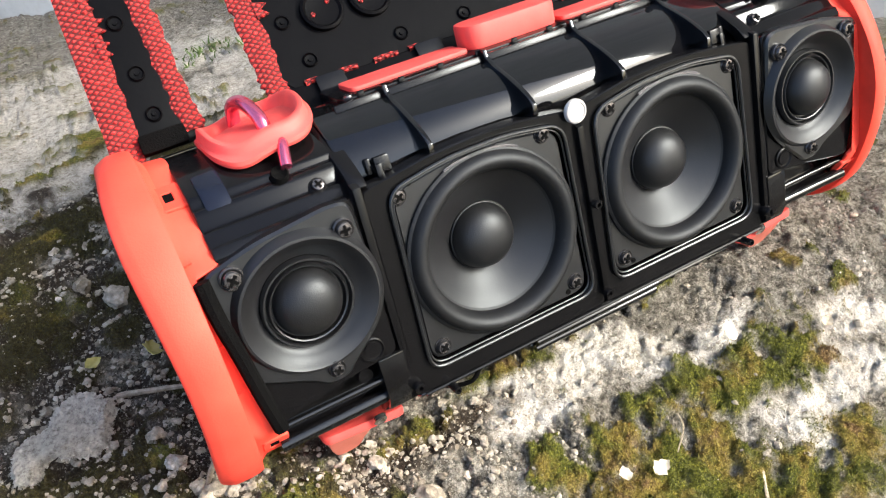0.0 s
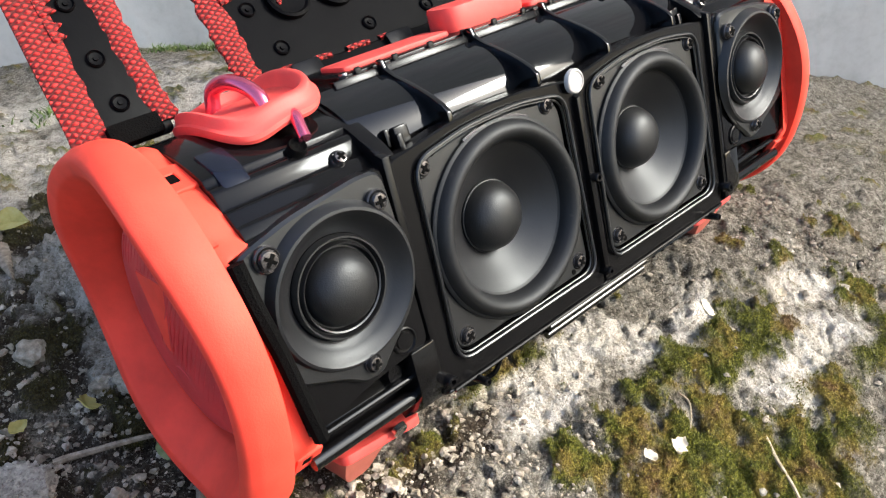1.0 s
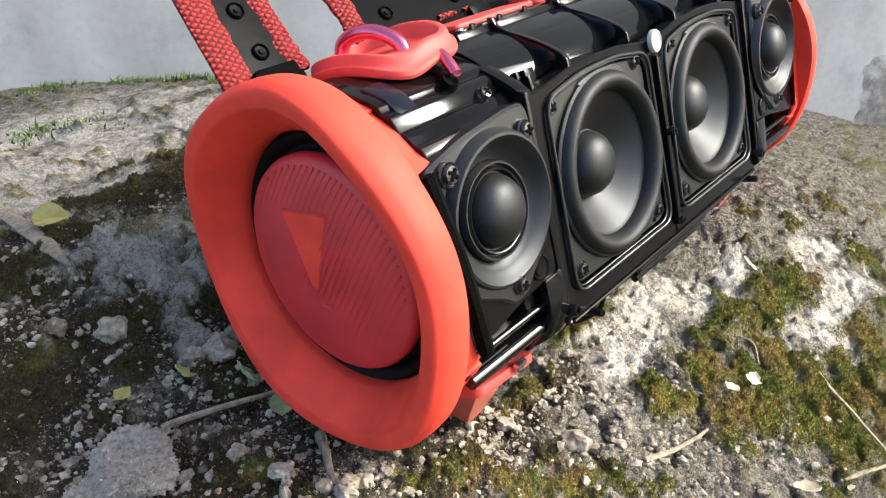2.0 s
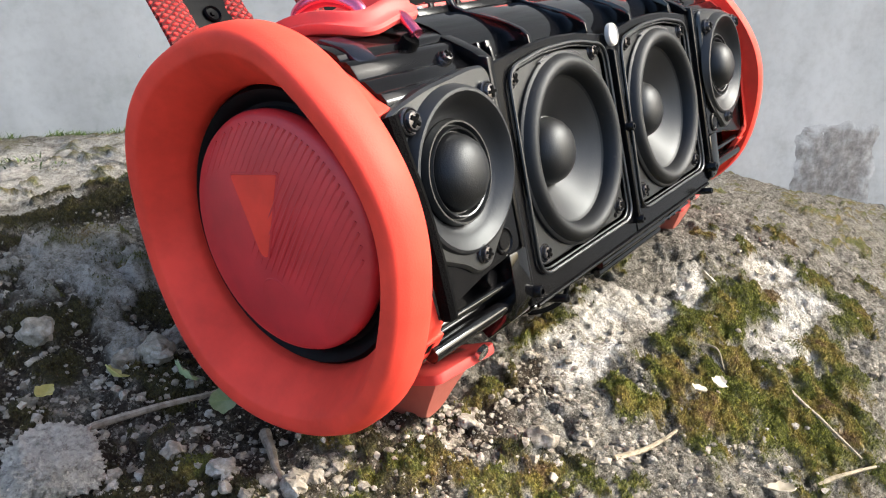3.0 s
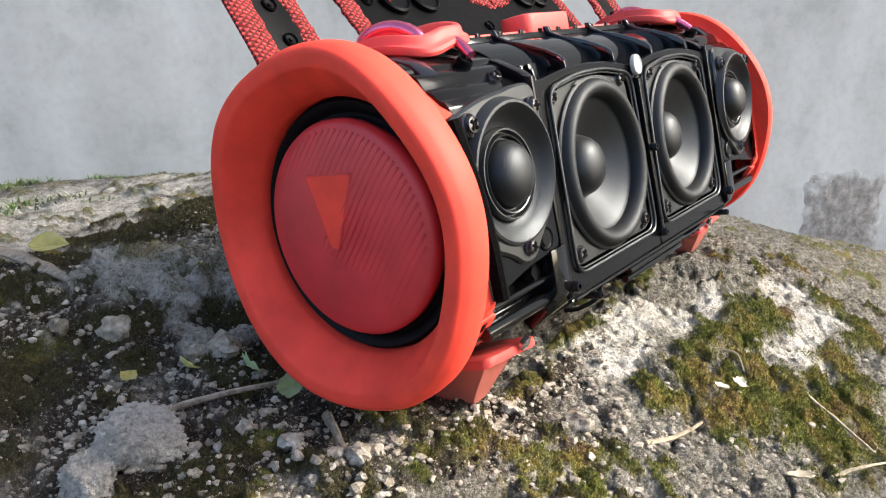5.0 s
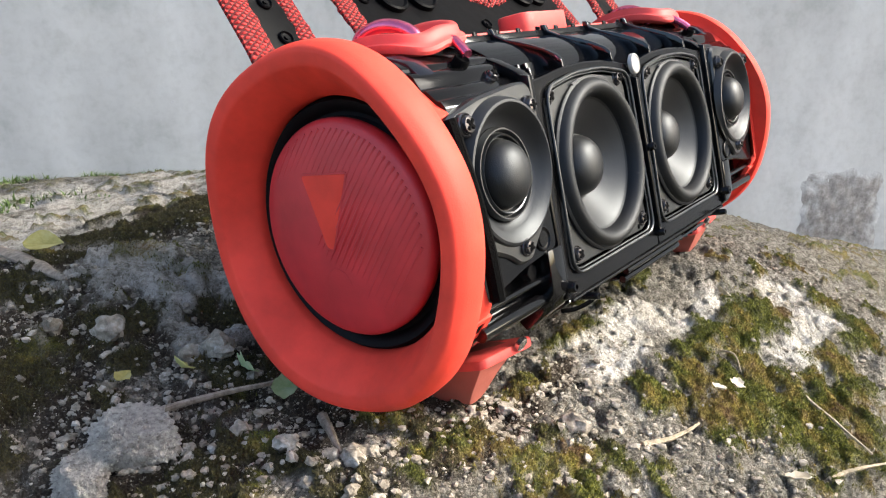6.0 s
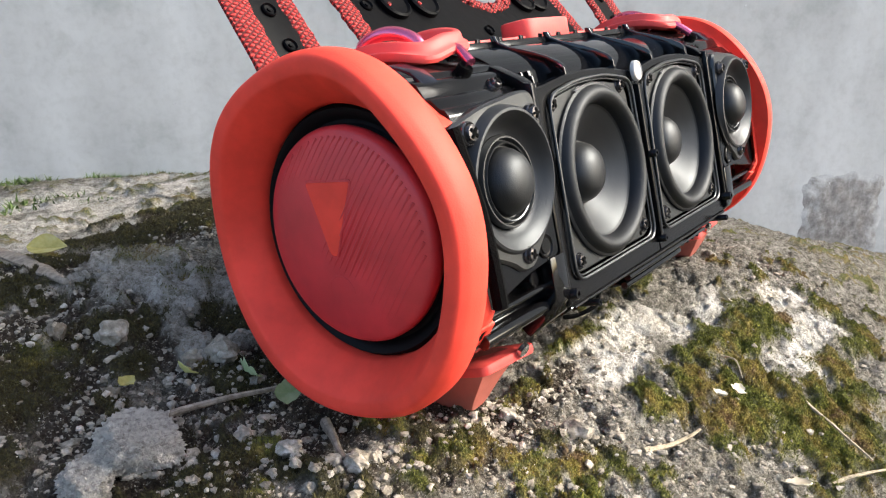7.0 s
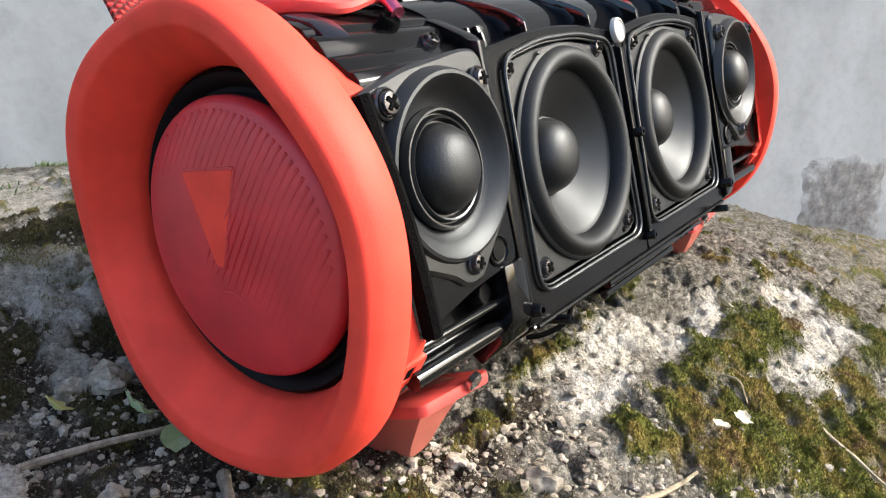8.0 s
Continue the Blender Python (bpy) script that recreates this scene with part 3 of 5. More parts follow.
for s in (-1, 1):
    lo, hi = sorted((s * 0.0885, s * 0.1374))
    part("end_shell", prism(END, lo, hi, "x", 0.0006), M_SEMI, speaker, "glossy black plastic end with lengthwise grooves")
    # collar beside the seam
    band = [(-0.0420, 0.0360), (-0.0460, 0.0382), (-0.0425, 0.0415), (-0.0345, 0.0464), (-0.0235, 0.0522), (-0.0130, 0.0568), (-0.0130, 0.0545), (-0.0220, 0.0500), (-0.0330, 0.0440)]
    lo, hi = sorted((s * 0.0835, s * 0.0893))
    part("collar", prism(band, lo, hi, "x", 0.0006), M_SATIN, speaker, "black plastic collar")
    pillar = [(-0.0420, -0.0465), (-0.0475, -0.0440), (-0.0475, 0.0390), (-0.0420, 0.0405)]
    lo, hi = sorted((s * 0.0865, s * 0.0895))
    part("collar", prism(pillar, lo, hi, "x", 0.0006), M_SATIN, speaker, "black plastic edge strip beside the drivers")
    lower = [(-0.0395, -0.0230), (-0.0482, -0.0232), (-0.0480, -0.0400), (-0.0455, -0.0455), (-0.0330, -0.0535), (-0.0300, -0.0500)]
    lo, hi = sorted((s * 0.0885, s * 0.0985))
    part("bracket", prism(lower, lo, hi, "x", 0.0008), M_GLOSS, speaker, "glossy black plastic bracket")
    bm = bmesh.new()
    lathe([(0.0032, -0.004), (0.0032, 0.001), (0.0028, 0.0016), (0, 0.0016)], 16, bm=bm)
    part("knob", bm, M_SATIN, speaker, m=pose(s * 0.1030, -0.0415, -0.0295))
    for ly, lz, lr in ((-0.0440, -0.0332, 0.0013), (-0.0425, -0.0408, 0.0026)):
        part("ledge", tube([(s * 0.0975, ly, lz), (s * 0.118, ly, lz), (s * 0.1390, ly, lz)], lr, 12), M_GLOSS, speaker, "glossy black rounded ledge")
    # clip blocks in the trough
    for dx, dy, dz, w in ((0.0765, -0.0400, 0.0405, 0.0012), (0.0745, -0.0385, 0.0425, 0.0028), (0.0790, -0.0370, 0.0425, 0.0010)):
        poly = [(dy - 0.002, dz - 0.004), (dy + 0.002, dz - 0.004), (dy + 0.0016, dz + 0.0012), (dy - 0.0012, dz + 0.0016)]
        part("clip", prism(poly, s * dx - w, s * dx + w, "x", 0.0006), M_SATIN, speaker)

# fins across the trough
FIN = [(-0.0135, 0.0560), (-0.0135, 0.0612), (-0.0160, 0.0608), (-0.0170, 0.0580), (-0.0215, 0.0554), (-0.0270, 0.0534), (-0.0325, 0.0511), (-0.0380, 0.0484), (-0.0425, 0.0456), (-0.0448, 0.0432), (-0.0450, 0.0395), (-0.0400, 0.0335), (-0.0340, 0.0340), (-0.0320, 0.0440), (-0.0230, 0.0510)]
for x in (-0.058, -0.0155, 0.0245, 0.0665):
    part("fin", prism(FIN, x - 0.0010, x + 0.0010, "x", 0.0004), M_GLOSS, speaker, "thin glossy black plastic fin")
# low rail on the ridge
for x0, x1 in ((-0.078, -0.0592), (-0.0566, -0.0167), (-0.0143, 0.0233), (0.0257, 0.0653), (0.0677, 0.078)):
    part("rail", prism([(-0.0125, 0.056), (-0.0125, 0.0588), (-0.0145, 0.0590), (-0.0155, 0.0565)], x0, x1, "x", 0.0004), M_SATIN, speaker)

# front panel: one cell for each woofer
for s in (-1, 1):
    cx = s * 0.0425
    cell = [(s * 0.0002 if s > 0 else -0.0864, -0.0465), (s * 0.0864 if s > 0 else -0.0002, -0.0465), (s * 0.0864 if s > 0 else -0.0002, 0.0365), (cx + 0.018, 0.0400), (cx, 0.0408), (cx - 0.018, 0.0400),
            (s * 0.0002 if s > 0 else -0.0864, 0.0365)]
    opening = round_poly([(cx - 0.0368, -0.0372), (cx + 0.0368, -0.0372), (cx + 0.0352, 0.0330), (cx + 0.012, 0.0368), (cx - 0.012, 0.0368), (cx - 0.0352, 0.0330)], 0.007)
    part("front_panel", ring_plate((cx, 0), poly_radius(opening, cx, 0), poly_radius(round_poly(cell, 0.002, 3), cx, 0), 0.0455, 0.0392, 140), M_SATIN, speaker, "satin black plastic front panel with lips")
    for k, (grow, w) in enumerate(((1.0, 0.0007), (0.968, 0.0004))):
        lip = [(cx + (x - cx) * (grow + 0.012), -0.0468 if k == 0 else -0.0458, z * (grow + 0.012)) for x, z in opening]
        part("lip", tube(lip, w, 8, True), M_PLATE, speaker, "raised black lip round a woofer")

    # woofer
    plate = round_poly([(cx - 0.0352, -0.0356), (cx + 0.0352, -0.0356), (cx + 0.0338, 0.0318), (cx + 0.010, 0.0354), (cx - 0.010, 0.0354), (cx - 0.0338, 0.0318)], 0.006)
    woofer = part("woofer", ring_plate((cx, 0), lambda a: 0.0335, poly_radius(plate, cx, 0), 0.0448, 0.0410, 120), M_PLATE, speaker, "black woofer with rubber surround")
    at = (cx, -0.0455, -0.0003)
    part("surround", lathe([(0.0356, -0.0012), (0.0356, 0.0004), (0.0350, 0.0009), (0.0345, 0.0010), (0.0343, 0.0014), (0.0337, 0.0028), (0.0326, 0.0040), (0.0312, 0.0045), (0.0297, 0.0041), (0.0283, 0.0026), (0.0274, 0.0004), (0.0270, -0.0014), (0.0262, -0.0020)], 96, at=at), M_ROLL, woofer, "thick black rubber surround")
    part("cone", lathe([(0.0266, -0.0018), (0.0258, -0.0022), (0.0220, -0.0050), (0.0170, -0.0086), (0.0132, -0.0112), (0.0126, -0.0116)], 96, at=at), M_CONE, woofer, "smooth black cone")
    part("dome", lathe([(0.0134, -0.0114), (0.0131, -0.0104), (0.0127, -0.0103), (0.0124, -0.0085), (0.0112, -0.0059), (0.0093, -0.0038), (0.0068, -0.0024), (0.0036, -0.0016), (0, -0.0013)], 64, at=at), M_DOME, woofer, "black dust dome")
    glue = [(cx + (0.0350 + 0.0006 * math.sin(5 * a)) * math.cos(a), -0.0458, (0.0350 + 0.0005 * math.sin(7 * a)) * math.sin(a)) for a in [radians(62 + 3 * i) for i in range(18)]]
    part("glue_bead", tube(glue, 0.0006, 6), M_GLUE, woofer, "bead of dried grey glue")
    for x, z in ((-0.0318, 0.0302), (0.0275, 0.0318), (0.0300, -0.0305), (-0.0300, -0.0310)):
        screw(woofer, cx + (x if s < 0 else -x), -0.0446, z, 0.0026)
    for x, z in ((-0.0268, 0.0333), (0.0262, -0.0335)):
        bm = lathe([(0.0011, 0.0001), (0.0011, 0.0004), (0.0006, 0.0006), (0, 0.0006)], 12)
        part("stud", bm, M_FELT, woofer, m=pose(cx + (x if s < 0 else -x), -0.0447, z))

part("lip", tube([(-0.084, -0.0458, -0.0463), (0.0, -0.0460, -0.0463), (0.084, -0.0458, -0.0463)], 0.0008, 8), M_SATIN, speaker, "raised black lower lip")
# white disc and pegs on the front
part("magnet_disc", lathe([(0.0045, 0.0005), (0.0045, 0.0018), (0.0042, 0.0023), (0.0036, 0.0025), (0.0033, 0.0021), (0, 0.0021)], 40, at=(-0.001, -0.0462, 0.0362)), M_WHITE, speaker, "small white round disc")
for x, z, r, h in ((0.0005, -0.0010, 0.0018, 0.0052), (0.0868, -0.0385, 0.0022, 0.0050), (-0.0868, -0.0400, 0.0022, 0.0050), (0.0, -0.0400, 0.0018, 0.004), (-0.0735, -0.0475, 0.0015, 0.0060), (0.0735, -0.0475, 0.0015, 0.0060)):
    part("peg", lathe([(r * 1.1, -0.004), (r, h - 0.0004), (r * 0.85, h), (r * 0.45, h), (r * 0.4, h - 0.002), (0, h - 0.002)], 18, at=(x, -0.0455, z)), M_SATIN, speaker, "hollow black plastic peg")
# centre post between the woofers
part("post", prism([(-0.0400, -0.042), (-0.0478, -0.040), (-0.0478, 0.030), (-0.0400, 0.034)], -0.0014, 0.0014, "x", 0.0005), M_SATIN, speaker, "black post between the woofers")
# lower shelf
part("shelf", prism([(-0.0330, -0.0505), (-0.0395, -0.0462), (-0.0455, -0.0456), (-0.0458, -0.0466), (-0.0400, -0.0495), (-0.0345, -0.0525)], -0.086, 0.086, "x", 0.0005), M_GLOSS, speaker, "glossy black lower ledge")
part("shelf", prism([(-0.0270, -0.0520), (-0.0400, -0.0510), (-0.0405, -0.0525), (-0.0290, -0.0545)], -0.035, 0.070, "x", 0.0005), M_GLOSS, speaker, "glossy black lower ledge")
for sy, sz in ((-0.0440, -0.0488), (-0.0420, -0.0526)):
    part("rail", tube([(-0.034, sy, sz), (-0.014, sy, sz), (0.006, sy, sz), (0.027, sy, sz)], 0.0016, 12), M_GLOSS, speaker, "glossy black rounded rail")
for i in range(14):
    part("tooth", prism([(-0.0402, -0.0534), (-0.0388, -0.0534), (-0.0388, -0.0520), (-0.0402, -0.0520)], -0.030 + i * 0.0068, -0.0282 + i * 0.0068, "x", 0.0003), M_SATIN, speaker)
cable = smooth_path([(-0.060, -0.0440, -0.0475), (-0.064, -0.0430, -0.0520), (-0.070, -0.0380, -0.0540), (-0.074, -0.0340, -0.0535)], 6)
part("wire", tube(cable, 0.0009, 8), M_FELT, speaker, "thin black wire")


def tweeter(s):
    """A tweeter plate with its horn, dome and screws; s is the side."""
    cx, cz = s * 0.1145, 0.0082
    base = [(s * 0.1440, 0.0300), (s * 0.1250, 0.0345), (s * 0.0985, 0.0372), (s * 0.0905, 0.0372), (s * 0.0900, -0.0235), (s * 0.1120, -0.0255), (s * 0.1375, -0.0305), (s * 0.1405, -0.0200), (s * 0.1445, 0.0050)]
    shield = [(s * 0.1436, 0.0302), (s * 0.1250, 0.0349), (s * 0.1000, 0.0376), (s * 0.0920, 0.0368), (s * 0.0906, 0.0200), (s * 0.0918, -0.0020), (s * 0.0990, -0.0140), (s * 0.1060, -0.0196), (s * 0.1090, -0.0232), (s * 0.1165, -0.0236),
              (s * 0.1215, -0.0196), (s * 0.1320, -0.0150), (s * 0.1402, -0.0110), (s * 0.1440, 0.0050)]
    plate = part("tweeter_plate", ring_plate((cx, cz), lambda a: 0.0236, poly_radius(round_poly(shield, 0.004, 4), cx, cz), 0.0490, 0.0440, 160, 0.0010), M_PLATE, speaker, "textured black plate with a tweeter horn")
    part("base_plate", ring_plate((cx, cz), lambda a: 0.0225, poly_radius(round_poly(base, 0.003, 4), cx, cz), 0.0472, 0.0440, 140, 0.0006), M_SEMI, speaker, "glossy black plate behind the tweeter")
    at = (cx, -0.0490, cz)

    def lean(a, r, h):
        return r, h + 0.0016 * math.sin(a) * max(0, (r - 0.014) / 0.010) * (1 if h > 0.0004 else 0)
    part("horn", lathe([(0.0262, -0.0004), (0.0252, 0.0010), (0.0243, 0.0024), (0.0234, 0.0026), (0.0224, 0.0018), (0.0208, 0.0002), (0.0190, -0.0016), (0.0174, -0.0028), (0.0162, -0.0034), (0.0156, -0.0050)], 96, at=at, wave=lean), M_CONE, plate, "flared black horn")
    part("tweeter_ring", lathe([(0.0160, -0.0040), (0.0158, -0.0022), (0.0154, -0.0014), (0.0149, -0.0014), (0.0145, -0.0022), (0.0143, -0.0034), (0.0140, -0.0034), (0.0138, -0.0022), (0.0134, -0.0014), (0.0129, -0.0016), (0.0126, -0.0026), (0.0124, -0.0036), (0.0119, -0.0036)], 80, at=(cx, -0.0496, cz)), M_PLATE, plate, "ribbed black ring")
    part("dome", lathe([(0.0121, -0.0038), (0.0119, -0.0024), (0.0113, -0.0002), (0.0099, 0.0022), (0.0078, 0.0039), (0.0054, 0.0049), (0.0028, 0.0054), (0, 0.0056)], 64, at=at), M_DOME, plate, "round black tweeter dome")
    for x, z, r in ((0.1352, 0.0272, 0.0030), (0.0968, 0.0288, 0.0027), (0.1130, -0.0178, 0.0024)):
        screw(plate, s * x, -0.0502 if z > 0 else -0.0494, z, r)
    part("boss", lathe([(0.0046, -0.0005), (0.0046, 0.0006), (0.0041, 0.0008), (0.0037, 0.0002), (0.0030, 0.0001), (0.0028, 0.0006), (0, 0.0006)], 32, at=(s * 0.0990, -0.0472, -0.0182)), M_SATIN, plate)
    felt = smooth_path([(s * 0.1440, -0.0505, 0.0300), (s * 0.1434, -0.0522, 0.0180), (s * 0.1414, -0.0530, 0.0030), (s * 0.1396, -0.0528, -0.0130), (s * 0.1374, -0.0512, -0.0290)], 8)
    if s < 0:
        part("felt_strip", tube(felt, 0.0026, 8), M_FELT, plate, "black felt strip along the plate's edge")


for s in (-1, 1):
    tweeter(s)


def end_ring(s):
    """The red rubber ring at one end: a flared rim with wavy edge and a band that grips the body."""
    axis = "-x" if s < 0 else "+x"

    def wave(a, r, h):
        # a = 0 points to the back, pi to the front
        up, sn = abs(math.sin(a)), math.sin(a)
        front = max(0.0, -math.cos(a))
        rr, out = r, h
        rim = min(1.0, max(0.0, (h - 0.1462) / 0.010))
        if r > 0.047:                        # the rim swells between the quarters and dips at them
            k = min(1.0, (r - 0.047) / 0.006)
            out = h + rim * k * (-0.0015 * math.cos(4 * a) * (1 - 0.7 * front) + 0.0005 * math.sin(3 * a + 1.0) - 0.0022 * max(0.0, math.cos(a)))
            rr = r + k * (0.0030 * max(0.0, sn) ** 2 + 0.0028 * max(0.0, -sn) ** 2 - 0.0028 * front ** 2 + 0.0005 * math.cos(6 * a + 0.6)) * (1.0 if h > 0.1462 else 0.0)
        if h < 0.1466 and r > 0.05:
            if h > 0.1455:                   # the flange's back edge, nearer the rim at the waist
                out += 0.0020 * (1 - up ** 1.4)
            if front > 0.1:                  # the band lies flat beside the tweeter plate
                rr = min(rr, 0.0492 / front)
            d = math.degrees(a) % 360
            if 95 < d < 150:                 # a shallow seat for the tab
                rr -= 0.0026 * min(1, (d - 95) / 12, (150 - d) / 10)
            if 146 < d < 212:
                out = max(out, 0.1450 - 0.0052 * (d - 146) / 66)
        if s > 0 and out > 0.1365 and r > 0.05:
            out = 0.1365 + (out - 0.1365) * 0.62
        return rr, out
    prof = [(0.0456, 0.1390), (0.0456, 0.1455), (0.0460, 0.1470), (0.0482, 0.1514), (0.0504, 0.1557), (0.0524, 0.1592), (0.0530, 0.1601), (0.0536, 0.1606), (0.0544, 0.1608), (0.0574, 0.1613), (0.0585, 0.1612), (0.0591, 0.1608), (0.0596, 0.1601), (0.0606, 0.1580),
            (0.0612, 0.1566), (0.0614, 0.1515), (0.0611, 0.1484), (0.0605, 0.1468), (0.0597, 0.1465), (0.0580, 0.1463), (0.0576, 0.1440), (0.0573, 0.1375), (0.0567, 0.1366), (0.0556, 0.1380)]
    ring = part("end_ring", lathe(prof, 200, axis, wave=wave), M_RED, speaker, "red rubber end ring with a flared wavy rim")
    # tabs and ribs on the band
    for z in (0.0344, 0.0063, -0.0117):
        bm = bmesh.new()
        bmesh.ops.create_cube(bm, size=1)
        bmesh.ops.scale(bm, vec=(0.0075, 0.0010, 0.0008), verts=bm.verts)
        part("rib", bm, M_RED, ring, m=pose(s * 0.1478, -0.0491 if z < 0.03 else -0.0438, z, 0 if z < 0.03 else 38, s * 8, 0))
    for d, wid in ((114, 0.013), (221, 0.009)):
        a = radians(d)
        rt, xt = (0.0546, s * 0.0012) if d < 180 else (0.0570, 0)
        m = Matrix.Translation((xt, math.cos(a) * rt, math.sin(a) * rt)) @ Matrix.Rotation(a - math.pi / 2, 4, "X")
        outer = round_poly([(s * 0.1450, -wid / 2), (s * 0.1355, -wid / 2), (s * 0.1355, wid / 2), (s * 0.1450, wid / 2)], 0.0012, 3)
        inner = [(s * 0.1424, -0.0022), (s * 0.1392, -0.0022), (s * 0.1392, 0.0022), (s * 0.1424, 0.0022)]
        bm = ring_plate((s * 0.1408, 0), poly_radius(inner, s * 0.1408, 0), poly_radius(outer, s * 0.1408, 0), 0.0010, -0.0012, 80, 0.0003, "z")
        part("tab", bm, M_RED, ring, "red tab with a square hole", m=m)
        # solid black infill paints the shade inside the opening
        part("tab_hole_shade", prism(inner, -0.0010, 0.0007, "z"), M_FELT, ring, "black infill painting the shade in the square hole", m=m)
    # passive radiator
    rad = part("radiator_surround", lathe([(0.0460, 0.1392), (0.0452, 0.1424), (0.0440, 0.1440), (0.0424, 0.1436), (0.0408, 0.1420), (0.0398, 0.1410), (0.0386, 0.1410), (0.0376, 0.1420), (0.0360, 0.1420), (0, 0.1420)], 96, axis), M_RADIAL, speaker, "black rubber surround of the end radiator")
    part("radiator_cap", lathe([(0.0372, 0.1412), (0.0384, 0.1440), (0.0385, 0.1464), (0.0378, 0.1478), (0.0366, 0.1486), (0.0330, 0.1497), (0.0260, 0.1510), (0.0160, 0.1520), (0, 0.1524)], 96, axis), M_REDCAP, rad, "dark red rubber radiator cap")

    def cap_x(r):
        return s * (0.1486 + 0.0038 * (1 - (r / 0.0366) ** 2))
    # fine stripes across the cap, leaving the mark and the lower part plain
    dirv = (math.cos(radians(48)), math.sin(radians(48)))
    for k in range(-13, 15):
        off = k * 0.00236
        half = math.sqrt(max(0, 0.0352 ** 2 - off ** 2))
        t0 = -half
        if off > -0.021:
            t0 = max(t0, -0.012 + 0.20 * off if off < 0.006 else 0.012 - 0.006 * (off > 0.013) - 0.9 * max(0.0, off - 0.020))
        if half - t0 < 0.004:
            continue
        pts = []
        for i in range(10):
            t = t0 + (half - t0) * i / 9
            y, z = dirv[1] * off - dirv[0] * t, dirv[0] * off + dirv[1] * t
            pts.append((cap_x(math.hypot(y, z)), y, z))
        part("cap_ridge", tube(pts, 0.00058, 6, taper=lambda u: min(1.0, 0.15 + 3 * u)), M_REDCAP, rad)
    mark = round_poly([(0.0112, 0.0212), (-0.0108, 0.0196), (0.0016, -0.0060), (0.0042, -0.0052)], 0.0012, 3)
    part("cap_mark", dished(mark, cap_x, 0.0008), M_RED, rad, "plain red tapered mark")
    edge = [(cap_x(math.hypot(y, z)) + s * 0.0002, y, z) for y, z in mark]
    part("mark_outline", tube(edge, 0.00060, 6, True), M_REDCAP, rad, "thin darker outline of the mark")
    dot = [(cap_x(math.hypot(0.0040 + 0.0058 * math.cos(a), -0.0184 + 0.0058 * math.sin(a))), 0.0040 + 0.0058 * math.cos(a), -0.0184 + 0.0058 * math.sin(a)) for a in [2 * math.pi * i / 28 for i in range(28)]]
    part("cap_dot", tube(dot, 0.00040, 6, True), M_REDCAP, rad, "faint moulded circle")


for s in (-1, 1):
    end_ring(s)

# ---- on top of the speaker ----
def hook_pad(s):
    """Red silicone pad with a raised lip, and the pink metal loop for the strap."""
    cx, cy, cz = s * 0.1055, -0.0030, 0.0575
    n = 72
    bm = bmesh.new()
    rows = []
    for f, h in ((0.86, -0.0034), (1.01, -0.0022), (1.04, -0.0008), (1.035, 0.0006), (0.985, 0.0012), (0.965, 0.0022), (0.955, 0.0038), (0.935, 0.0046), (0.90, 0.0048), (0.845, 0.0045), (0.815, 0.0036), (0.79, 0.0012), (0.75, 0.0002), (0.30, -0.0004)):
        row = []
        for i in range(n):
            a = 2 * math.pi * i / n
            c, d = math.cos(a), math.sin(a)
            k = (abs(c) ** 3.2 + abs(d) ** 3.2) ** (-1 / 3.2)
            x, y = 0.0190 * c * k * f, 0.0250 * d * k * f
            sag = 0.0018 * math.sin(max(-1.5, min(1.5, -s * x / 0.0125))) + 0.0006 * math.cos(x / 0.0185 * 5)
            row.append(bm.verts.new((cx + x, cy + y, cz + h + sag + 0.0030 - (y / 0.0250) ** 2 * 0.0045)))
        rows.append(row)
    for p, q in zip(rows, rows[1:]):
        for i in range(n):
            j = (i + 1) % n
            bm.faces.new((p[i], p[j], q[j], q[i]))
    bm.faces.new(rows[-1])
    pad = part("hook_pad", bm, M_REDPAD, speaker, "soft red silicone pad with a raised lip")
    loop = smooth_path([(cx - s * 0.002, cy - 0.0100, cz - 0.001), (cx - s * 0.0022, cy - 0.0085, cz + 0.0045), (cx - s * 0.0010, cy - 0.0020, cz + 0.0088), (cx + s * 0.0005, cy + 0.0060, cz + 0.0102), (cx + s * 0.002, cy + 0.0138, cz + 0.0078), (cx + s * 0.003, cy + 0.0160, cz + 0.0010)], 8)
    part("metal_loop", tube(loop, 0.0026, 14), M_PINK, pad, "pink anodised metal loop")
    pin = smooth_path([(s * 0.1015, -0.0240, 0.0570), (s * 0.1022, -0.0280, 0.0560), (s * 0.1036, -0.0315, 0.0530), (s * 0.1046, -0.0342, 0.0500)], 6)
    part("metal_pin", tube(pin, 0.0020, 14), M_PINK, pad, "pink anodised metal pin end")
    part("pin_hole", lathe([(0.0030, -0.004), (0.0030, -0.0006), (0.0026, 0.0002), (0.0021, -0.0005), (0, -0.0012)], 20, at=(0, 0, 0)), M_FELT, speaker, m=pose(s * 0.1075, -0.0340, 0.0490, -45, 0, 0))
    screw(speaker, s * 0.0970, -0.0385, 0.0410, 0.0022).matrix_local = pose(s * 0.0975, -0.0375, 0.0412, -35, 0, 0)
    part("side_block", prism([(-0.0330, 0.0430), (-0.0352, 0.0448), (-0.0300, 0.0502), (-0.0210, 0.0542), (-0.0180, 0.0505)], *sorted((s * 0.1245, s * 0.1335)), "x", 0.0010), M_BLUE, speaker, "dark blue-black plastic block")


for s in (-1, 1):
    hook_pad(s)

